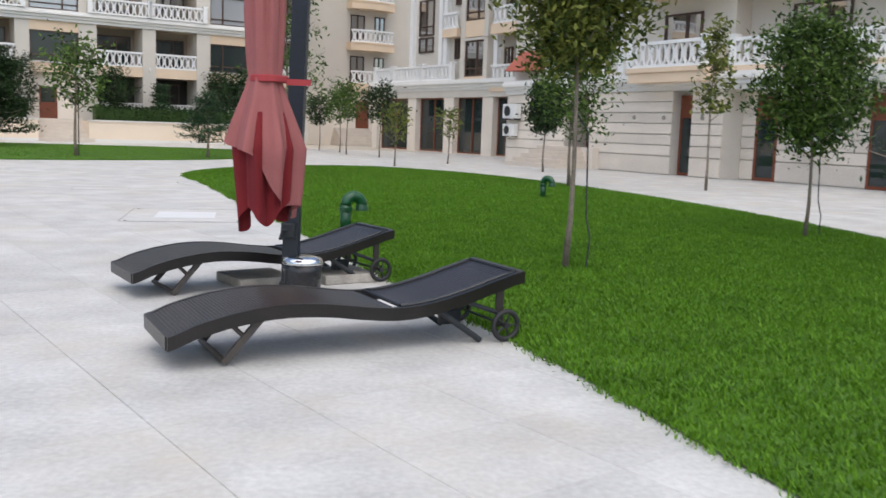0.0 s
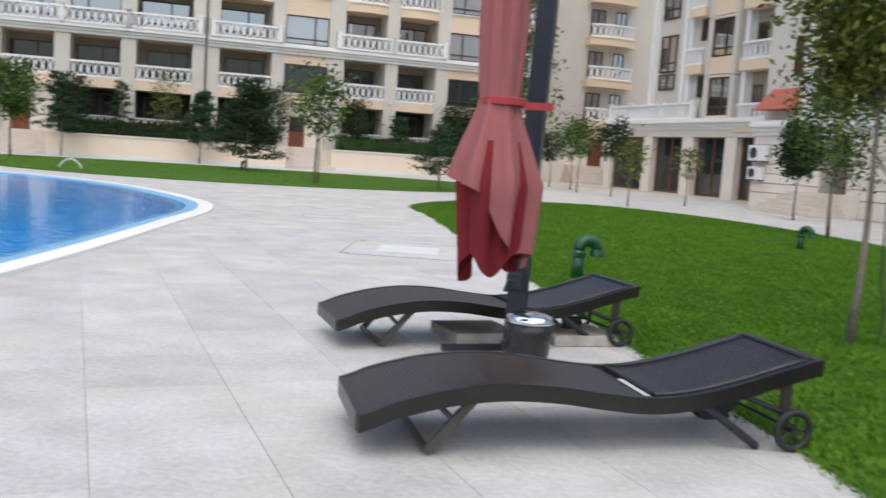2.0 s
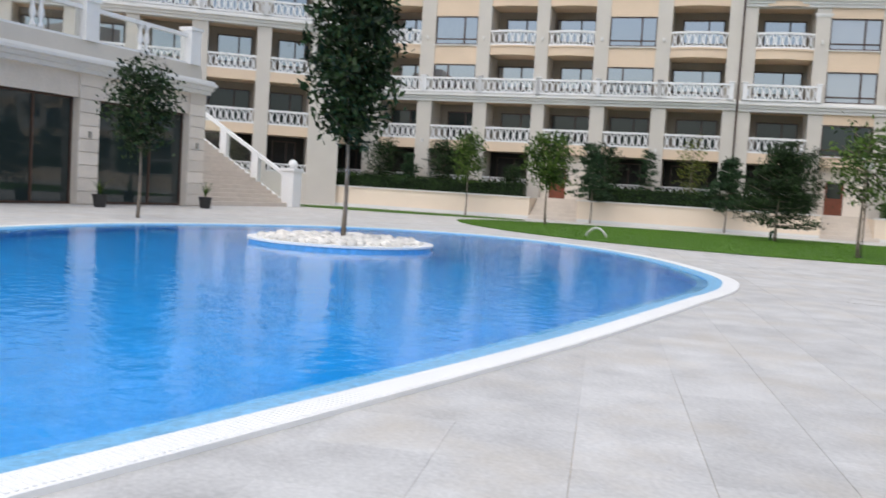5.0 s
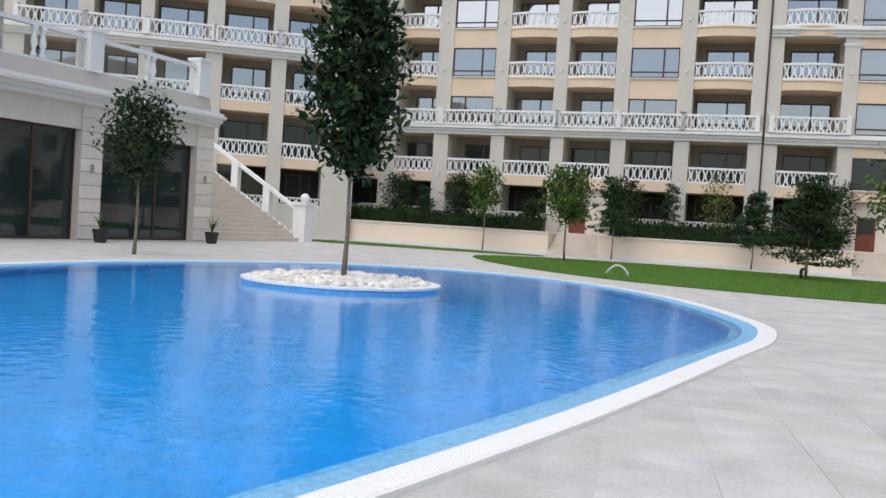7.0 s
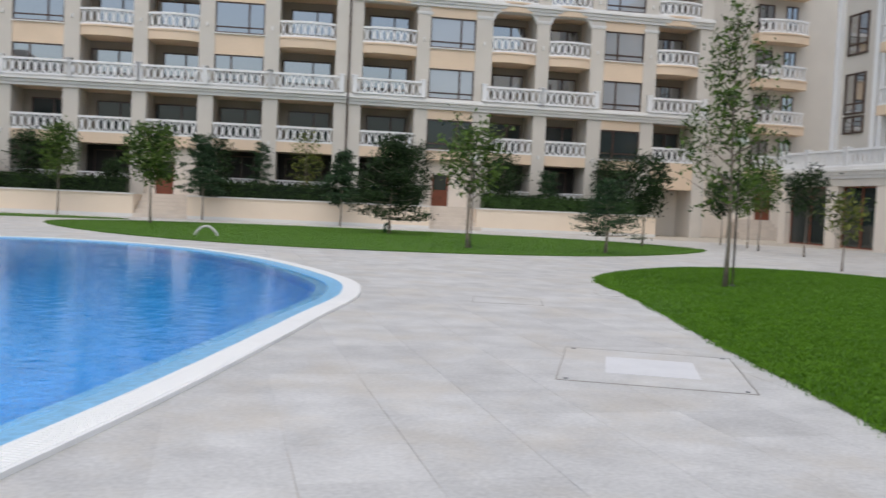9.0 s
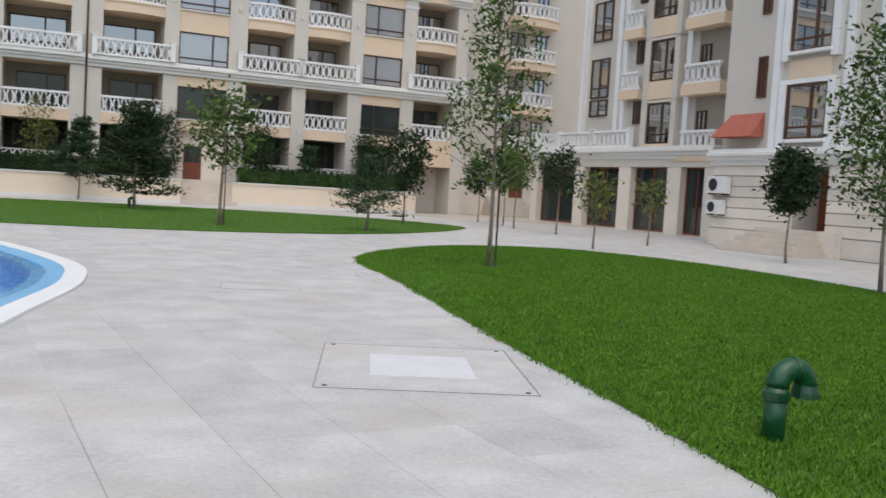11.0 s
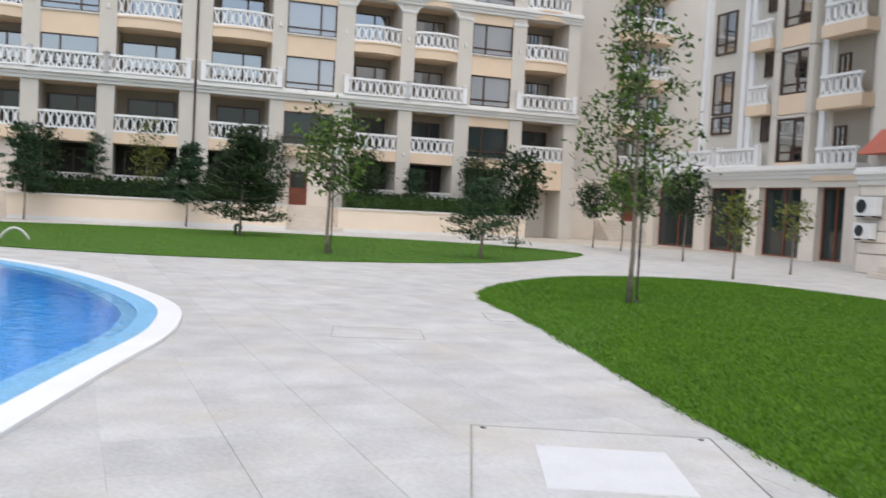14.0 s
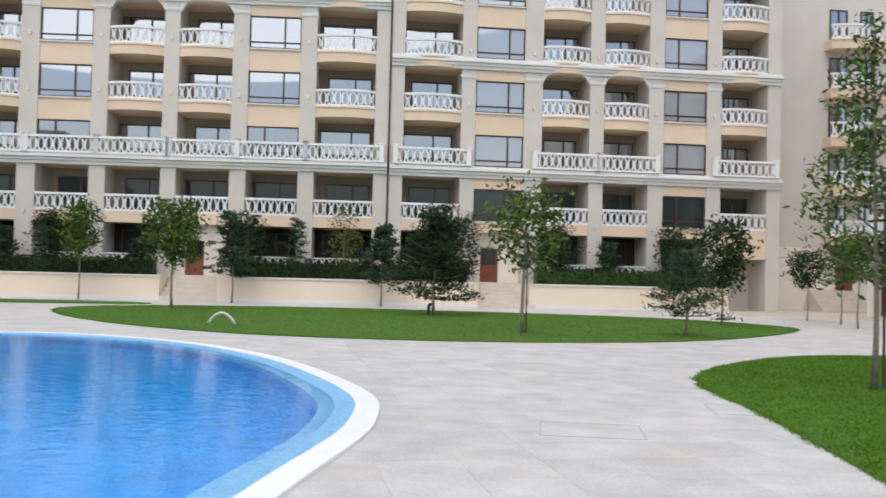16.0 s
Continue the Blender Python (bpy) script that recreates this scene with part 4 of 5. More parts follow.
# ---- closed cantilever parasol ----
par = thing("parasol", place((2.86, 11.47), 0), "closed rose-red cantilever parasol on a dark steel mast", "parasol")
part("mast", tube(bmesh.new(), ((0, 0, 0.03), (0.03, 0, 1.2), (0.08, 0, 2.75)), 0.082, 4), MAST, par, "dark blue-grey steel mast")
part("mast_foot", boxes((-0.07, 0.07, -0.07, 0.07, 0.03, 0.10), bevel=0.008), STEEL, par)
part("mast_sleeve", boxes((-0.062, 0.062, -0.062, 0.062, 0.42, 0.52), bevel=0.008), STEEL, par)
part("crank_box", boxes((-0.05, 0.05, -0.12, -0.05, 0.44, 0.55), bevel=0.01), STEEL, par)
part("crank_handle", tube(bmesh.new(), ((0, -0.12, 0.5), (-0.03, -0.15, 0.5), (-0.05, -0.15, 0.43)), 0.012, 8), STEEL, par)
part("arm", tube(bmesh.new(), ((0.08, 0, 2.7), (0.02, -0.45, 2.78), (-0.06, -0.8, 2.72)), 0.035, 8), STEEL, par)
for a, far_end in ((33, 0.16), (92, 0.5)):
    c, s = math.cos(radians(a)), math.sin(radians(a))
    part("base_bar", tube(bmesh.new(), ((-0.48 * c, -0.48 * s, 0.05), (far_end * c, far_end * s, 0.05)), 0.03, 4), STEEL, par)


def draped(z_top, rows, edge, folds, depth, seed, spread):
    """A hanging pleated cloth; rows: (z share, radius); edge(a): height of the hem at angle a."""
    bm = bmesh.new()
    sides, steps = 72, 26
    rings = []
    for i in range(steps + 1):
        ring = []
        for k in range(sides):
            a = 2 * math.pi * k / sides
            z = z_top + (edge(a) - z_top) * i / steps
            r = spread(z)
            r *= 1 + depth * (0.35 + 0.65 * min(1, abs(z - 1.57) * 2.2)) * (math.cos(folds * a + seed + 0.6 * math.sin(2.2 * z)) + 0.4 * math.cos((2 * folds + 1) * a + 2 * seed + 1.3 * z))
            ring.append(bm.verts.new((r * math.cos(a), r * math.sin(a), z)))
        rings.append(ring)
    for a, b in zip(rings, rings[1:]):
        for k in range(sides):
            bm.faces.new((a[k], a[(k + 1) % sides], b[(k + 1) % sides], b[k]))
    return bm


def spread_outer(z):
    pts = ((0.4, 0.21), (0.9, 0.255), (1.12, 0.272), (1.3, 0.215), (1.5, 0.14), (1.57, 0.118), (1.7, 0.13), (2.0, 0.135), (2.3, 0.12), (2.75, 0.06))
    for (a, ra), (b, rb) in zip(pts, pts[1:]):
        if a <= z <= b:
            return 0.88 * (ra + (rb - ra) * (z - a) / (b - a))
    return 0.2 if z < 0.4 else 0.06


canopy = part("canopy", draped(2.72, (), lambda a: 0.93 - 0.25 * math.cos(a) - 0.06 * math.sin(a) + 0.05 * math.cos(4 * a + 0.5), 7, 0.16, 0.4, spread_outer), CLOTH, par, "faded rose pleated cloth", True)
canopy.matrix_local = pose(-0.045, -0.75, 0)
lining = part("lining", draped(1.35, (), lambda a: 0.68 + 0.04 * math.cos(a) + 0.09 * math.cos(3 * a + 0.4), 5, 0.2, 1.7, lambda z: 0.74 * spread_outer(z)), CLOTHRED, par, "deep red cloth folded inside", True)
lining.matrix_local = pose(-0.04, -0.77, 0)
strap = part("strap", lathe(bmesh.new(), ((0.122, 1.545), (0.128, 1.55), (0.128, 1.585), (0.122, 1.59)), 32), STRAP, par, "red tie strap")
strap.matrix_local = pose(-0.02, -0.75, 0)
part("strap_end", boxes((0.1, 0.26, -0.78, -0.765, 1.53, 1.57)), STRAP, strap).matrix_parent_inverse = pose(-0.02, -0.75, 0).inverted()
slab = single("ballast_slab", boxes((-0.24, 0.24, -0.24, 0.24, 0, 0.075), bevel=0.008), GRAVELSLAB, pose(2.51, 11.9, 0.001, 0, 0, 37), "exposed aggregate concrete ballast slab under the parasol", "slab", "ballast slabs")
for x, y, z, r in ((3.15, 12.2, 0.001, 33),):
    copy_thing(slab, pose(x, y, z, 0, 0, r))
binn = thing("waste_bin", pose(3.01, 11.15, 0.003), "round waste bin with a black liner and steel lid", "bin")
bm = lathe(bmesh.new(), ((0.105, 0), (0.115, 0.02), (0.13, 0.1), (0.138, 0.22), (0.142, 0.28)), 24)
part("bucket", bm, BAG, binn, "black liner pulled over the bucket", True)
part("lid", lathe(bmesh.new(), ((0.145, 0.28), (0.15, 0.295), (0.138, 0.32), (0.085, 0.335), (0.03, 0.325)), 24), CHROME, binn, "shiny steel lid", True)


# ---- green standpipes ----
def standpipe(m, h=0.46):
    t = thing("vent_pipe", m, "dark green swan-neck vent pipe standing in the lawn", "pipe", "vent pipes")
    r = 0.066
    bend = [(0.105 - 0.105 * math.cos(a), 0, h - 0.17 + 0.105 * math.sin(a)) for a in (math.pi * k / 12 for k in range(13))]
    part("riser", tube(bmesh.new(), ((0, 0, -0.05), (0, 0, h - 0.17)), r, 20), GREENPIPE, t, "", True)
    part("bend", tube(bmesh.new(), bend, r * 1.02, 20), GREENPIPE, t, "", True)
    part("collar", lathe(bmesh.new(), ((r + 0.002, h - 0.25), (r + 0.014, h - 0.245), (r + 0.014, h - 0.2), (r + 0.002, h - 0.195)), 24), GREENPIPE, t)
    part("weld_ring", tube(bmesh.new(), [(0.105, (r + 0.003) * math.cos(a), h - 0.065 + (r + 0.003) * math.sin(a)) for a in (2 * math.pi * k / 16 for k in range(17))], 0.006, 6, False), GREENPIPE, t)
    lip = part("mouth", lathe(bmesh.new(), ((r + 0.004, h - 0.26), (r + 0.018, h - 0.255), (r + 0.014, h - 0.225), (r + 0.002, h - 0.18)), 24), GREENPIPE, t)
    lip.location = (0.21, 0, 0.02)
    return t


pipe = standpipe(place((2.79, 15.67), 28), 0.5)
copy_thing(pipe, place((5.9, 22.8), -30) @ Matrix.Scale(0.9, 4))
copy_thing(pipe, place((-15.6, 43.3), 10) @ Matrix.Scale(0.9, 4))
bm = tube(bmesh.new(), [(0.36 - 0.36 * math.cos(a) + 0.05 * math.sin(2 * a), 0, 0.02 + 0.30 * math.sin(a)) for a in (math.pi * k / 14 for k in range(15))], 0.04, 12)
single("bent_hose", bm, HOSE, place((-16.5, 32.0), 25), "pale grey bent pipe arching out of the lawn", "pipe", smooth=True)


# ---- trees ----
def tree(m, height, clear, radius, leaves, size, mat, seed, label, trunk=0.05, shape="round", gap=0.35, limbs=16, lean=0.0, stake=False):
    """A tapered trunk, limbs that branch, and a crown of many leaf clusters with gaps."""
    t = thing("tree", m, label, "tree", "courtyard trees")
    rng = np.random.default_rng(seed)
    top = Vector((lean * height, rng.normal(0, 0.05), height * 0.94))
    spine = [Vector((lean * height * q + 0.03 * math.sin(5 * q + seed), 0.03 * math.cos(4 * q + seed), height * 0.94 * q)) for q in (0, 0.15, 0.3, 0.45, 0.6, 0.75, 0.9, 1.0)]
    part("trunk", tube(bmesh.new(), [Vector((0, 0, -0.03))] + spine[1:], [trunk * 1.25] + [trunk * (1 - 0.85 * q) for q in (0.15, 0.3, 0.45, 0.6, 0.75, 0.9, 1.0)], 8), BARK, t, "", True)
    clusters, cn = [], []
    bm = bmesh.new()
    for i in range(limbs):
        f = (i + rng.uniform(0, 1)) / limbs
        z = clear + (height * 0.92 - clear) * f
        if shape == "cone":
            reach = radius * (1.05 - 0.9 * f)
        elif shape == "open":
            reach = radius * (1.0 - 0.82 * f) * min(1, 0.6 + 2 * f)
        elif shape == "vase":
            reach = radius * (0.45 + 0.6 * f) * math.sin(math.pi * min(1, 0.25 + 0.7 * f)) * 1.2
        else:
            reach = radius * (0.35 + 0.75 * math.sin(math.pi * (0.12 + 0.82 * f)))
        reach *= rng.uniform(0.75, 1.15)
        a = i * 2.4 + rng.uniform(-0.4, 0.4)
        up = (0.10 if shape == "cone" else 0.55) * reach
        start = Vector((lean * z, 0, z * 0.97 - 0.15))
        end = Vector((lean * z + reach * math.cos(a), reach * math.sin(a), z + up * 0.6))
        mid = (start + end) / 2 + Vector((0, 0, (-0.08 if shape == "cone" else 0.02) * reach))
        tube(bm, (start, mid, end), (trunk * 0.38, trunk * 0.25, trunk * 0.08), 5)
        for j in range(7):
            q = 0.25 + 0.75 * (j + rng.random()) / 7
            p = start * (1 - q) ** 2 + mid * 2 * q * (1 - q) + end * q * q
            clusters.append(np.array(p) + rng.normal(0, 0.09 * radius + 0.02, 3))
            cn.append((math.cos(a), math.sin(a), 0.5))
    part("branchwork", bm, BARK, t, "thin branching limbs", True)
    clusters, cn = np.array(clusters), np.array(cn)
    keep = rng.random(len(clusters)) > gap
    clusters, cn = clusters[keep], cn[keep]
    if shape == "round":
        extra = rng.normal(size=(max(8, int(limbs * 3)), 3))
        extra /= np.linalg.norm(extra, axis=1)[:, None]
        mid_z, half = (clear + height) / 2, (height - clear) / 2
        pos = extra * np.array((radius, radius, half)) * rng.uniform(0.6, 0.98, (len(extra), 1)) + (lean * mid_z, 0, mid_z)
        clusters, cn = np.concatenate([clusters, pos]), np.concatenate([cn, extra])
    k = rng.integers(0, len(clusters), leaves)
    spread = {"cone": 0.10, "open": 0.09}.get(shape, 0.17) * radius + 0.03
    pts = clusters[k] + rng.normal(0, 1, (leaves, 3)) * np.array((spread, spread, spread * (0.8 if shape != "cone" else 0.35)))
    pts[:, 2] = np.maximum(pts[:, 2], clear * 0.75)
    v, q = leaf_cloud(pts, cn[k], size, rng, 0.42 if shape != "cone" else 0.3)
    tagged(part("crown", cloud_mesh("crown", v, q, mat), mat, t, "crown of many small leaves"), kind="stuff")
    if stake:
        part("tie_wire", tube(bmesh.new(), ((0.16, -0.12, 0), (0.2, -0.1, 0.3), (0.17, -0.06, 0.5), (0.16, -0.03, 1.3), (0.03, 0, 1.5)), 0.008, 6), STEEL, t, "thin black tie wire")
    return t


ROUND = "slim young tree with a rounded leafy green crown"
tree(place((5.17, 13.25), 20), 3.6, 1.95, 0.62, 11000, 0.042, LEAFWARM, 1, "slim young tree with a dense yellow-green crown in the lawn", 0.03, "round", 0.2, 26, 0.015, True)
tree(place((0, 27), 70), 5.6, 1.55, 1.25, 2400, 0.062, LEAF, 2, "tall young tree with an open airy crown at the lawn's tip", 0.045, "open", 0.72, 34, -0.015)
tree(place((-24.4, 39.0), 0), 4.15, 1.85, 1.05, 3200, 0.10, LEAF, 3, ROUND, 0.05, "round", 0.15, 18)
tree(place((-8.58, 35.2), 0), 4.1, 1.6, 0.95, 1300, 0.10, LEAF, 4, "young tree with a thin light green crown", 0.06, "round", 0.4, 18)
tree(place((-15.2, 42.9), 0), 4.2, 0.8, 2.0, 9000, 0.095, LEAFDARK, 5, "dark dense bushy evergreen tree", 0.06, "cone", 0.28, 34)
tree(place((-4.8, 37.6), 0), 2.5, 0.7, 1.25, 4200, 0.06, NEEDLE, 6, "small spreading blue-green conifer", 0.05, "cone", 0.4, 20)
tree(place((-5.2, 45.6), 0), 3.7, 1.3, 0.95, 2200, 0.10, LEAFDARK, 7, ROUND, 0.04, "round", 0.2, 16)
tree(place((8.84, 16.86), 40), 3.05, 1.2, 0.72, 9500, 0.046, LEAF, 8, "slim tree with a dense drooping green crown", 0.028, "round", 0.2, 26, -0.02, True)
tree(place((10.4, 27.3), 0), 4.5, 1.9, 0.75, 750, 0.085, LEAFWARM, 9, "thin tree with sparse browning leaves", 0.035, "open", 0.4, 22)
tree(place((6.95, 27.0), 0), 5.0, 1.35, 1.0, 4200, 0.07, LEAF, 10, "young tree with a loose light green crown", 0.04, "round", 0.35, 22)
tree(place((7.1, 35.0), 0), 3.1, 1.4, 0.58, 4200, 0.08, LEAFDARK, 11, "small tree with a clipped dark egg-shaped crown", 0.035, "round", 0.05, 18)
tree(place((-21.5, 18.2), 0), 4.5, 1.85, 0.85, 2600, 0.09, LEAFDARK, 12, "slim dark-leaved tree beside the pool", 0.05, "round", 0.15, 20)
tree(place((-12.94, 19.0), 0, 0.08), 6.6, 2.2, 0.82, 6000, 0.11, LEAFDARK, 13, "tall evergreen magnolia growing from the pool island", 0.05, "round", 0.15, 34)
tree(place((9.7, 13.4), 0), 4.2, 0.9, 1.5, 9000, 0.045, NEEDLE, 14, "blue-green conifer with drooping needle branches", 0.07, "cone", 0.1, 26)
for i, (x, y, h, c, r, n, mt) in enumerate(((-0.9, 47.4, 3.6, 1.7, 0.8, 900, LEAF), (0.9, 44.2, 3.2, 1.6, 0.75, 1200, LEAFDARK), (2.1, 35.8, 2.2, 0.9, 0.55, 350, LEAFWARM), (3.9, 39.8, 2.3, 1.0, 0.5, 260, LEAFWARM),
                                            (-3.0, 53.0, 3.0, 1.5, 0.8, 1300, LEAFDARK), (-1.6, 50.5, 3.4, 1.6, 0.8, 1000, LEAF))):
    tree(place((x, y), 30 * i), h, c, r, n, 0.09, mt, 30 + i, "thin staked sapling in the pavement", 0.03, "round", 0.35, 14)
for i, (u, v, h, c, r, n, mt, sh) in enumerate(((-28.5, -4.6, 3.6, 1.7, 0.95, 1500, LEAFDARK, "round"), (-14.35, -4.0, 4.6, 2.0, 0.85, 1700, LEAF, "round"), (-7.5, -4.0, 4.5, 1.3, 1.25, 4200, NEEDLE, "cone"), (-0.72, -4.2, 4.0, 1.2, 1.2, 4200, NEEDLE, "cone"), (-33.5, -6.5, 4.2, 2.0, 1.0, 1500, LEAFDARK, "round"))):
    w = M @ Vector((u, v, 0))
    tree(place((w.x, w.y), 40 * i), h, c, r, n, 0.11, mt, 50 + i, "young tree standing before the garden wall", 0.04, sh, 0.2, 20)
for i, (u, h, r, n, mt, sh) in enumerate(((-27.0, 3.3, 1.2, 1800, NEEDLE, "cone"), (-24.0, 2.6, 1.0, 1800, NEEDLE, "cone"), (-20.4, 3.1, 0.9, 1000, LEAFDARK, "round"), (-18.7, 2.35, 0.8, 1300, NEEDLE, "cone"), (-16.7, 3.3, 0.8, 1000, LEAFDARK, "round"), (-12.4, 1.9, 0.6, 600, LEAFDARK, "round"), (-7.2, 3.4, 0.75, 1000, LEAFDARK, "round"),
                                          (-4.9, 3.3, 0.85, 900, NEEDLE, "cone"), (-2.6, 3.9, 0.75, 420, LEAFWARM, "round"), (3.06, 3.6, 0.9, 1000, LEAFDARK, "round"), (8.0, 3.2, 0.95, 1200, LEAFDARK, "round"), (10.57, 2.5, 0.95, 1000, NEEDLE, "cone"), (13.95, 3.4, 0.85, 1100, LEAFDARK, "round"))):
    w = (ME if u > 0 else M) @ Vector((u, -1.35, 0))
    tree(place((w.x, w.y), 50 * i, 1.08), h, 0.5, r, n * 2, 0.085, mt, 70 + i, "bushy evergreen planted behind the hedge", 0.035, sh, 0.2, 16)


# ---- lamps, pots, air conditioners, covers ----
def globe_lamp(m, h):
    t = thing("globe_lamp", m, "slim garden lamp post with an opal white globe", "lamp", "garden lamps")
    part("post", tube(bmesh.new(), ((0, 0, 0), (0, 0, h)), 0.02, 10), GREYMETAL, t)
    part("globe", lathe(bmesh.new(), [(0.14 * math.sin(a) + 0.004, h + 0.13 - 0.14 * math.cos(a)) for a in (math.pi * k / 12 for k in range(13))], 20), LAMPGLASS, t, "opal white globe", True)
    part("foot", lathe(bmesh.new(), ((0.07, 0), (0.07, 0.02), (0.04, 0.05)), 14), STEEL, t)
    return t


lamp = globe_lamp(place((-8.55, 35.36), 0), 2.68)
copy_thing(lamp, place((0.12, 27.16), 0))


def potted_plant(m, seed):
    t = thing("potted_plant", m, "green strap-leaved plant in a black plastic pot", "plant", "potted plants")
    part("pot", lathe(bmesh.new(), ((0.17, 0), (0.2, 0.05), (0.25, 0.38), (0.27, 0.38), (0.27, 0.44), (0.22, 0.44), (0.2, 0.36)), 20), POT, t)
    rng = random.Random(seed)
    bm = bmesh.new()
    for i in range(12):
        a, l, w = rng.uniform(0, 6.28), rng.uniform(0.5, 1.0), 0.035
        c, s = math.cos(a), math.sin(a)
        prev = None
        for j in range(5):
            q = j / 4
            r, z = l * 0.5 * q ** 1.5, 0.4 + l * (q - 0.35 * q * q)
            ww = w * (1 - 0.9 * q) + 0.003
            cur = (bm.verts.new((r * c - ww * s, r * s + ww * c, z)), bm.verts.new((r * c + ww * s, r * s - ww * c, z)))
            if prev:
                bm.faces.new((prev[0], prev[1], cur[1], cur[0]))
            prev = cur
    part("foliage", bm, LEAF, t)
    return t


pot = potted_plant(place((-27.6, 19.6), 0), 1)
copy_thing(pot, place((-29.6, 24.6), 70))


def air_conditioner(m):
    t = thing("air_conditioner", m, "white outdoor air conditioner unit on wall brackets", "air conditioner", "outdoor units")
    part("case", boxes((0, 1.1, -0.42, -0.06, 0, 0.72), bevel=0.02), ACWHITE, t)
    part("grille", tube(bmesh.new(), [(0.4 + 0.25 * math.cos(a), -0.43, 0.36 + 0.25 * math.sin(a)) for a in (2 * math.pi * k / 24 for k in range(25))], 0.014, 6, False), STEEL, t)
    bm = lathe(bmesh.new(), ((0.24, 0), (0.24, 0.006)), 24)
    bmesh.ops.rotate(bm, matrix=Matrix.Rotation(radians(90), 3, 'X'), verts=bm.verts)
    bmesh.ops.translate(bm, vec=(0.4, -0.422, 0.36), verts=bm.verts)
    part("fan_mesh", bm, STEEL, t)
    for x in (0.1, 0.95):
        part("bracket", boxes((x, x + 0.05, -0.4, 0, -0.06, 0)), STEEL, t)
    return t


ac = air_conditioner(place(BP, BA) @ pose(-4.8, 0, 1.86) @ Matrix.Scale(0.84, 4))
copy_thing(ac, place(BP, BA) @ pose(-4.84, 0, 1.12) @ Matrix.Scale(0.84, 4))
copy_thing(ac, ME @ pose(18.5, 0.9, 3.0))
copy_thing(ac, place(BP, BA) @ pose(9.2, 0.94, 1.0))

cover = thing("manhole_cover", pose(0.45, 17.0, 0.0, 0, 0, 13.0), "tiled access cover with a thin metal frame and pale plate", "manhole cover")
bm = bmesh.new()
box(bm, -0.78, 0.78, -0.87, -0.862, 0.001, 0.005)
box(bm, -0.78, 0.78, 0.862, 0.87, 0.001, 0.005)
box(bm, -0.78, -0.772, -0.862, 0.862, 0.001, 0.005)
box(bm, 0.772, 0.78, -0.862, 0.862, 0.001, 0.005)
part("frame", bm, JOINTDARK, cover, "dark thin metal frame")
part("infill", boxes((-0.76, 0.76, -0.855, 0.855, 0.0, 0.004)), PAVE, cover)
part("plate", boxes((-0.39, 0.39, -0.42, 0.42, 0.004, 0.009)), PATCH, cover, "pale smooth plate")
for x in (-0.7, 0.7):
    for y in (-0.8, 0.8):
        part("bolt", lathe(bmesh.new(), ((0.02, 0.004), (0.02, 0.008)), 10, (x, y, 0)), STEEL, cover)
grate = thing("drain_cover", pose(-2.4, 21.35, 0.0, 0, 0, 20), "small flush drain cover in the paving", "drain", "drain covers")
part("frame", boxes((-0.5, 0.5, -0.406, -0.4, 0.001, 0.004), (-0.5, 0.5, 0.4, 0.406, 0.001, 0.004), (-0.5, -0.494, -0.4, 0.4, 0.001, 0.004), (0.494, 0.5, -0.4, 0.4, 0.001, 0.004)), JOINTDARK, grate)
part("lid", boxes((-0.485, 0.485, -0.395, 0.395, 0, 0.003)), PAVE, grate)
copy_thing(grate, pose(-1.2, 23.8, 0.0, 0, 0, 20))

# ---- grating slots in the pool coping along the near side ----
slot = bpy.data.meshes.new("slot")
bm = boxes((-0.011, 0.011, -0.1, 0.1, 0.0, 0.006))
bm.to_mesh(slot)
bm.free()
slot.materials.append(RIM)
count = 0
length = 0.0
centre = inset_loop(POOL, 0.13)
for i in range(len(POOL)):
    a, b = centre[i - 1], centre[i]
    if not (6.5 < a.y < 15.5 and a.x > -4):
        continue
    d = (b - a).length
    ang = math.degrees(math.atan2(b.y - a.y, b.x - a.x))
    while length < d and count < 290:
        q = a.lerp(b, length / d)
        ob = new("grating_bar", slot)
        ob.parent = coping
        ob.matrix_local = pose(q.x, q.y, 0.03, 0, 0, ang)
        count += 1
        length += 0.04
    length -= d

# ---- paving slabs ----
SIZE, GAP, TURN = 0.68, 0.0035, radians(37)
ct, st_ = math.cos(TURN), math.sin(TURN)
px = {k: (np.array([q.x for q in l]), np.array([q.y for q in l])) for k, l in (("pool", inset_loop(POOL, 0.12)), ("a", inset_loop(LAWN_A, 0.75)), ("b", inset_loop(LAWN_B, 0.8)), ("c", inset_loop(LAWN_C, 0.5)))}
i, j = np.meshgrid(np.arange(-80, 90), np.arange(-60, 100))
i, j = i.ravel(), j.ravel()
along, across = SIZE * (i + 0.5) + 0.49, SIZE * (j + 0.5) + 0.16
x = along * ct - across * st_
y = along * st_ + across * ct
ok = (x > -42) & (x < 18) & (y > -2) & (y < 56)
x, y = x[ok], y[ok]
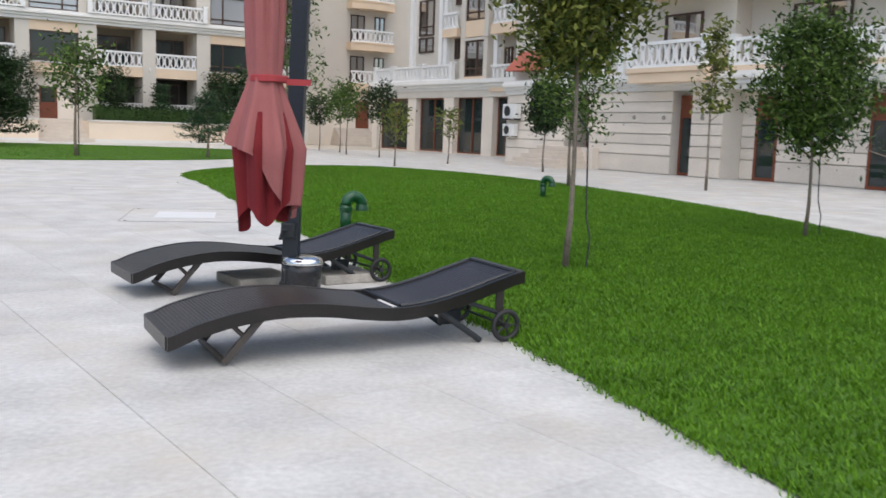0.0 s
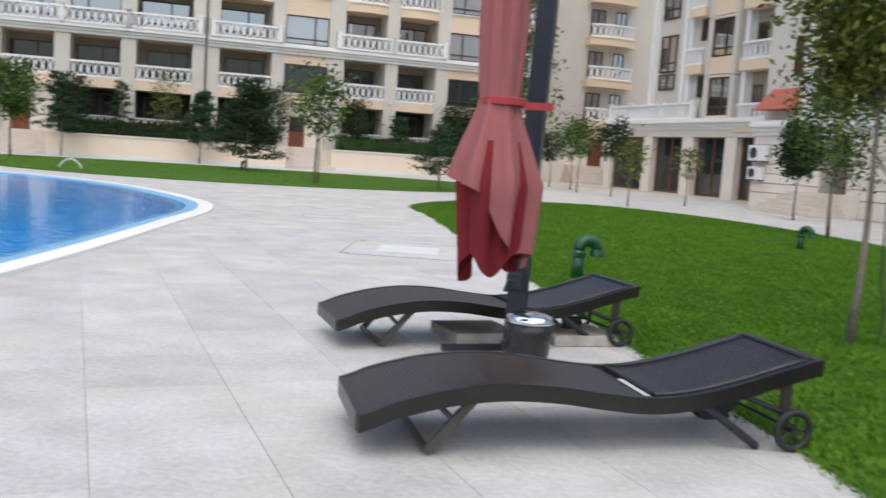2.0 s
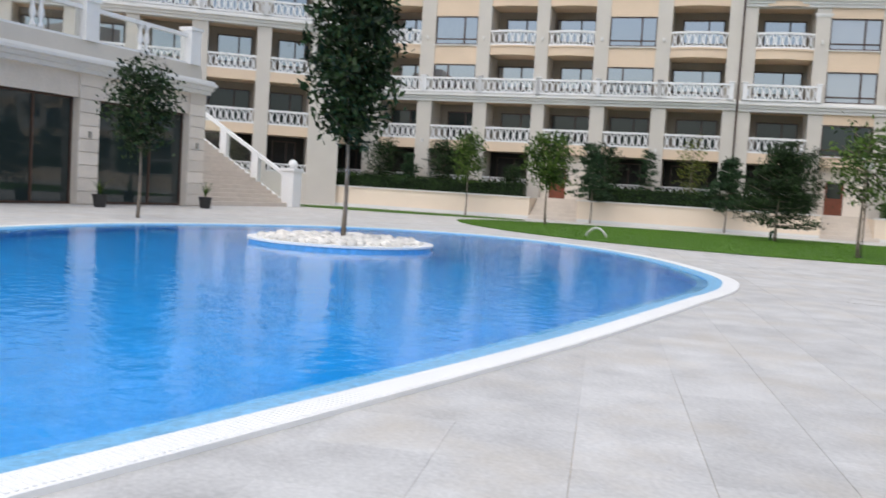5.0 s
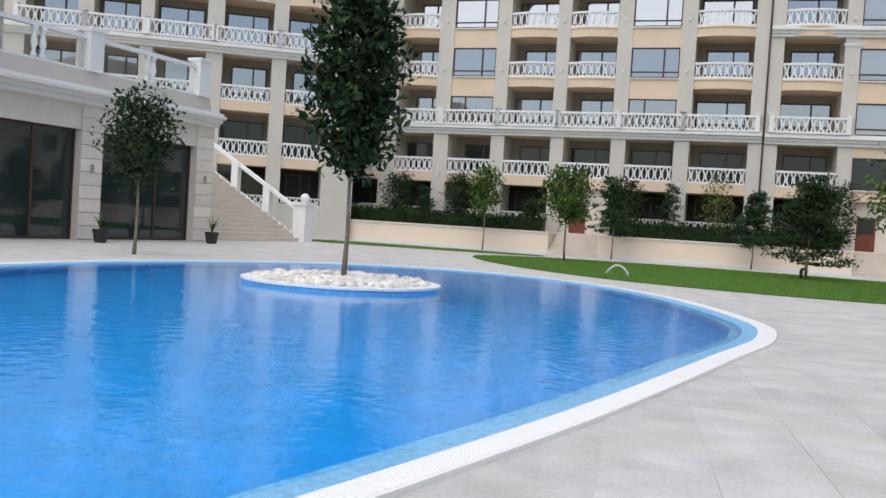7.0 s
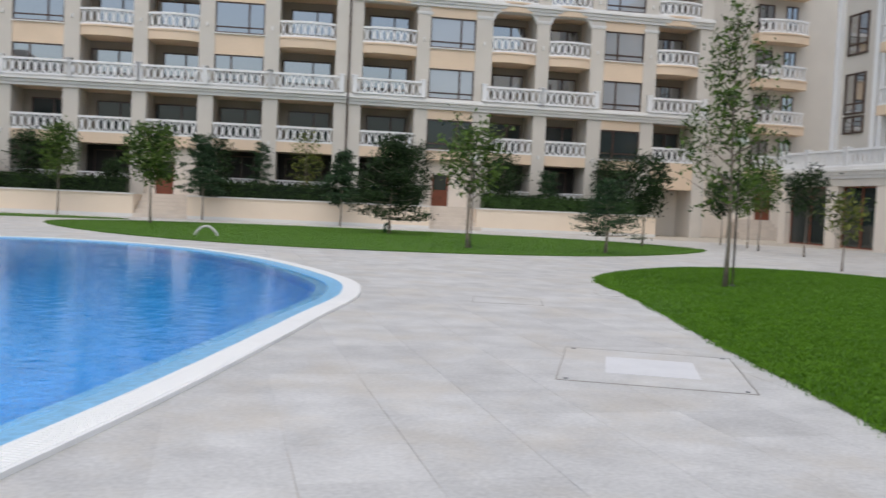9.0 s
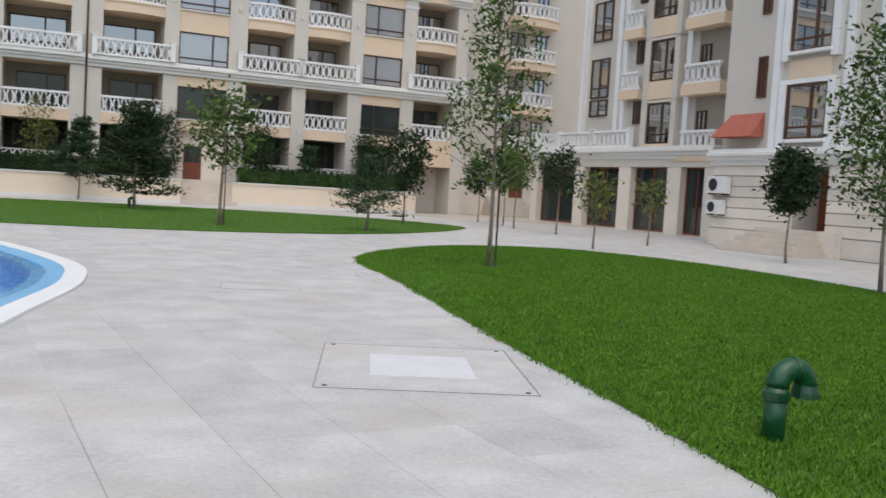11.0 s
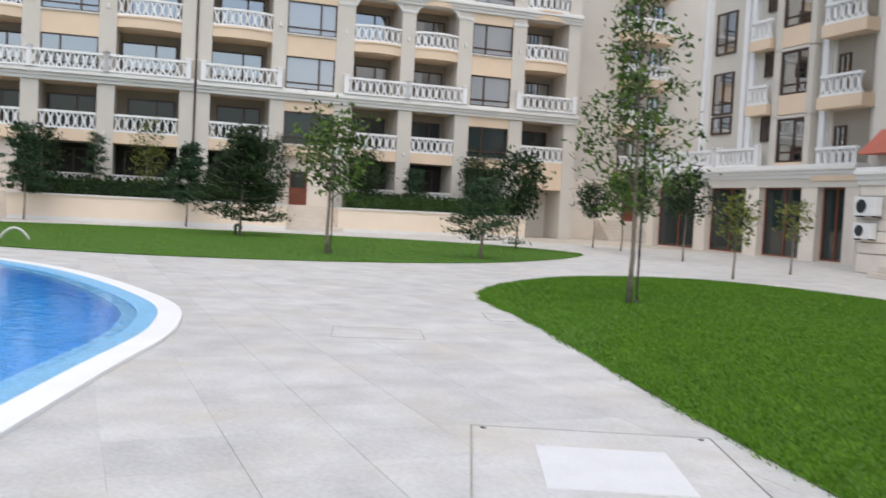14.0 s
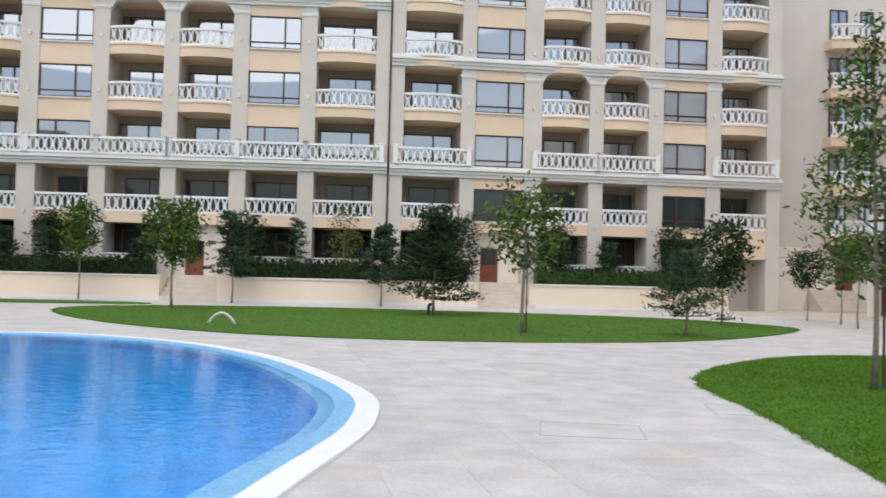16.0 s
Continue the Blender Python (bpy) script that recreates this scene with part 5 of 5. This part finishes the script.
for k, (lx, ly) in px.items():
    if k == "pool":
        bad = np.zeros(len(x), bool)
        for dx, dy in ((-1, -1), (1, -1), (1, 1), (-1, 1)):
            cx, cy = x + SIZE / 2 * (dx * ct - dy * st_), y + SIZE / 2 * (dx * st_ + dy * ct)
            bad |= inside(lx, ly, cx, cy)
    else:
        bad = inside(lx, ly, x, y)
    x, y = x[~bad], y[~bad]
ring = inset_loop(POOL, -1.1)
bm = bmesh.new()
band(bm, ring, -0.003, POOL, -0.003)
single("pool_surround", bm, PAVE, Matrix(), "pale limestone paving strip along the pool edge", "paving", kind="structure")
h, g = SIZE / 2 - GAP / 2, SIZE / 2 - 0.001
me = bpy.data.meshes.new("paving_slab")
bm = bmesh.new()
v0 = [bm.verts.new(q) for q in ((-h, -g, -0.02), (h, -g, -0.02), (h, g, -0.02), (-h, g, -0.02))]
v1 = [bm.verts.new(q) for q in ((-h, -g, -0.002), (h, -g, -0.002), (h, g, -0.002), (-h, g, -0.002))]
e, d = h - 0.0015, g - 0.001
v2 = [bm.verts.new(q) for q in ((-e, -d, 0), (e, -d, 0), (e, d, 0), (-e, d, 0))]
for a, b in ((v0, v1), (v1, v2)):
    for k in range(4):
        bm.faces.new((a[k], a[(k + 1) % 4], b[(k + 1) % 4], b[k]))
bm.faces.new(v2)
bm.to_mesh(me)
bm.free()
me.materials.append(PAVE)
tmpl = np.array([q.co for q in me.vertices])
polys = [list(q.vertices) for q in me.polygons]
order = np.argsort(np.hypot(x - 2.0, y - 12.0))
for q in order[:300]:
    ob = new("paving_slab", me)
    ob.parent = ground
    ob.matrix_local = pose(x[q], y[q], 0, 0, 0, 37)
verts, faces = [], []
rot = np.array(((ct, st_, 0), (-st_, ct, 0), (0, 0, 1)))
base = tmpl @ rot
for q in order[300:]:
    o = len(verts)
    verts += (base + (x[q], y[q], 0)).tolist()
    faces += [[o + k for k in f] for f in polys]
rest = bpy.data.meshes.new("paving_slabs_far")
rest.from_pydata(verts, [], faces)
rest.materials.append(PAVE)
ob = new("paving", rest)
ob.parent = ground
tagged(ob, "pale limestone slabs further off", kind="stuff")
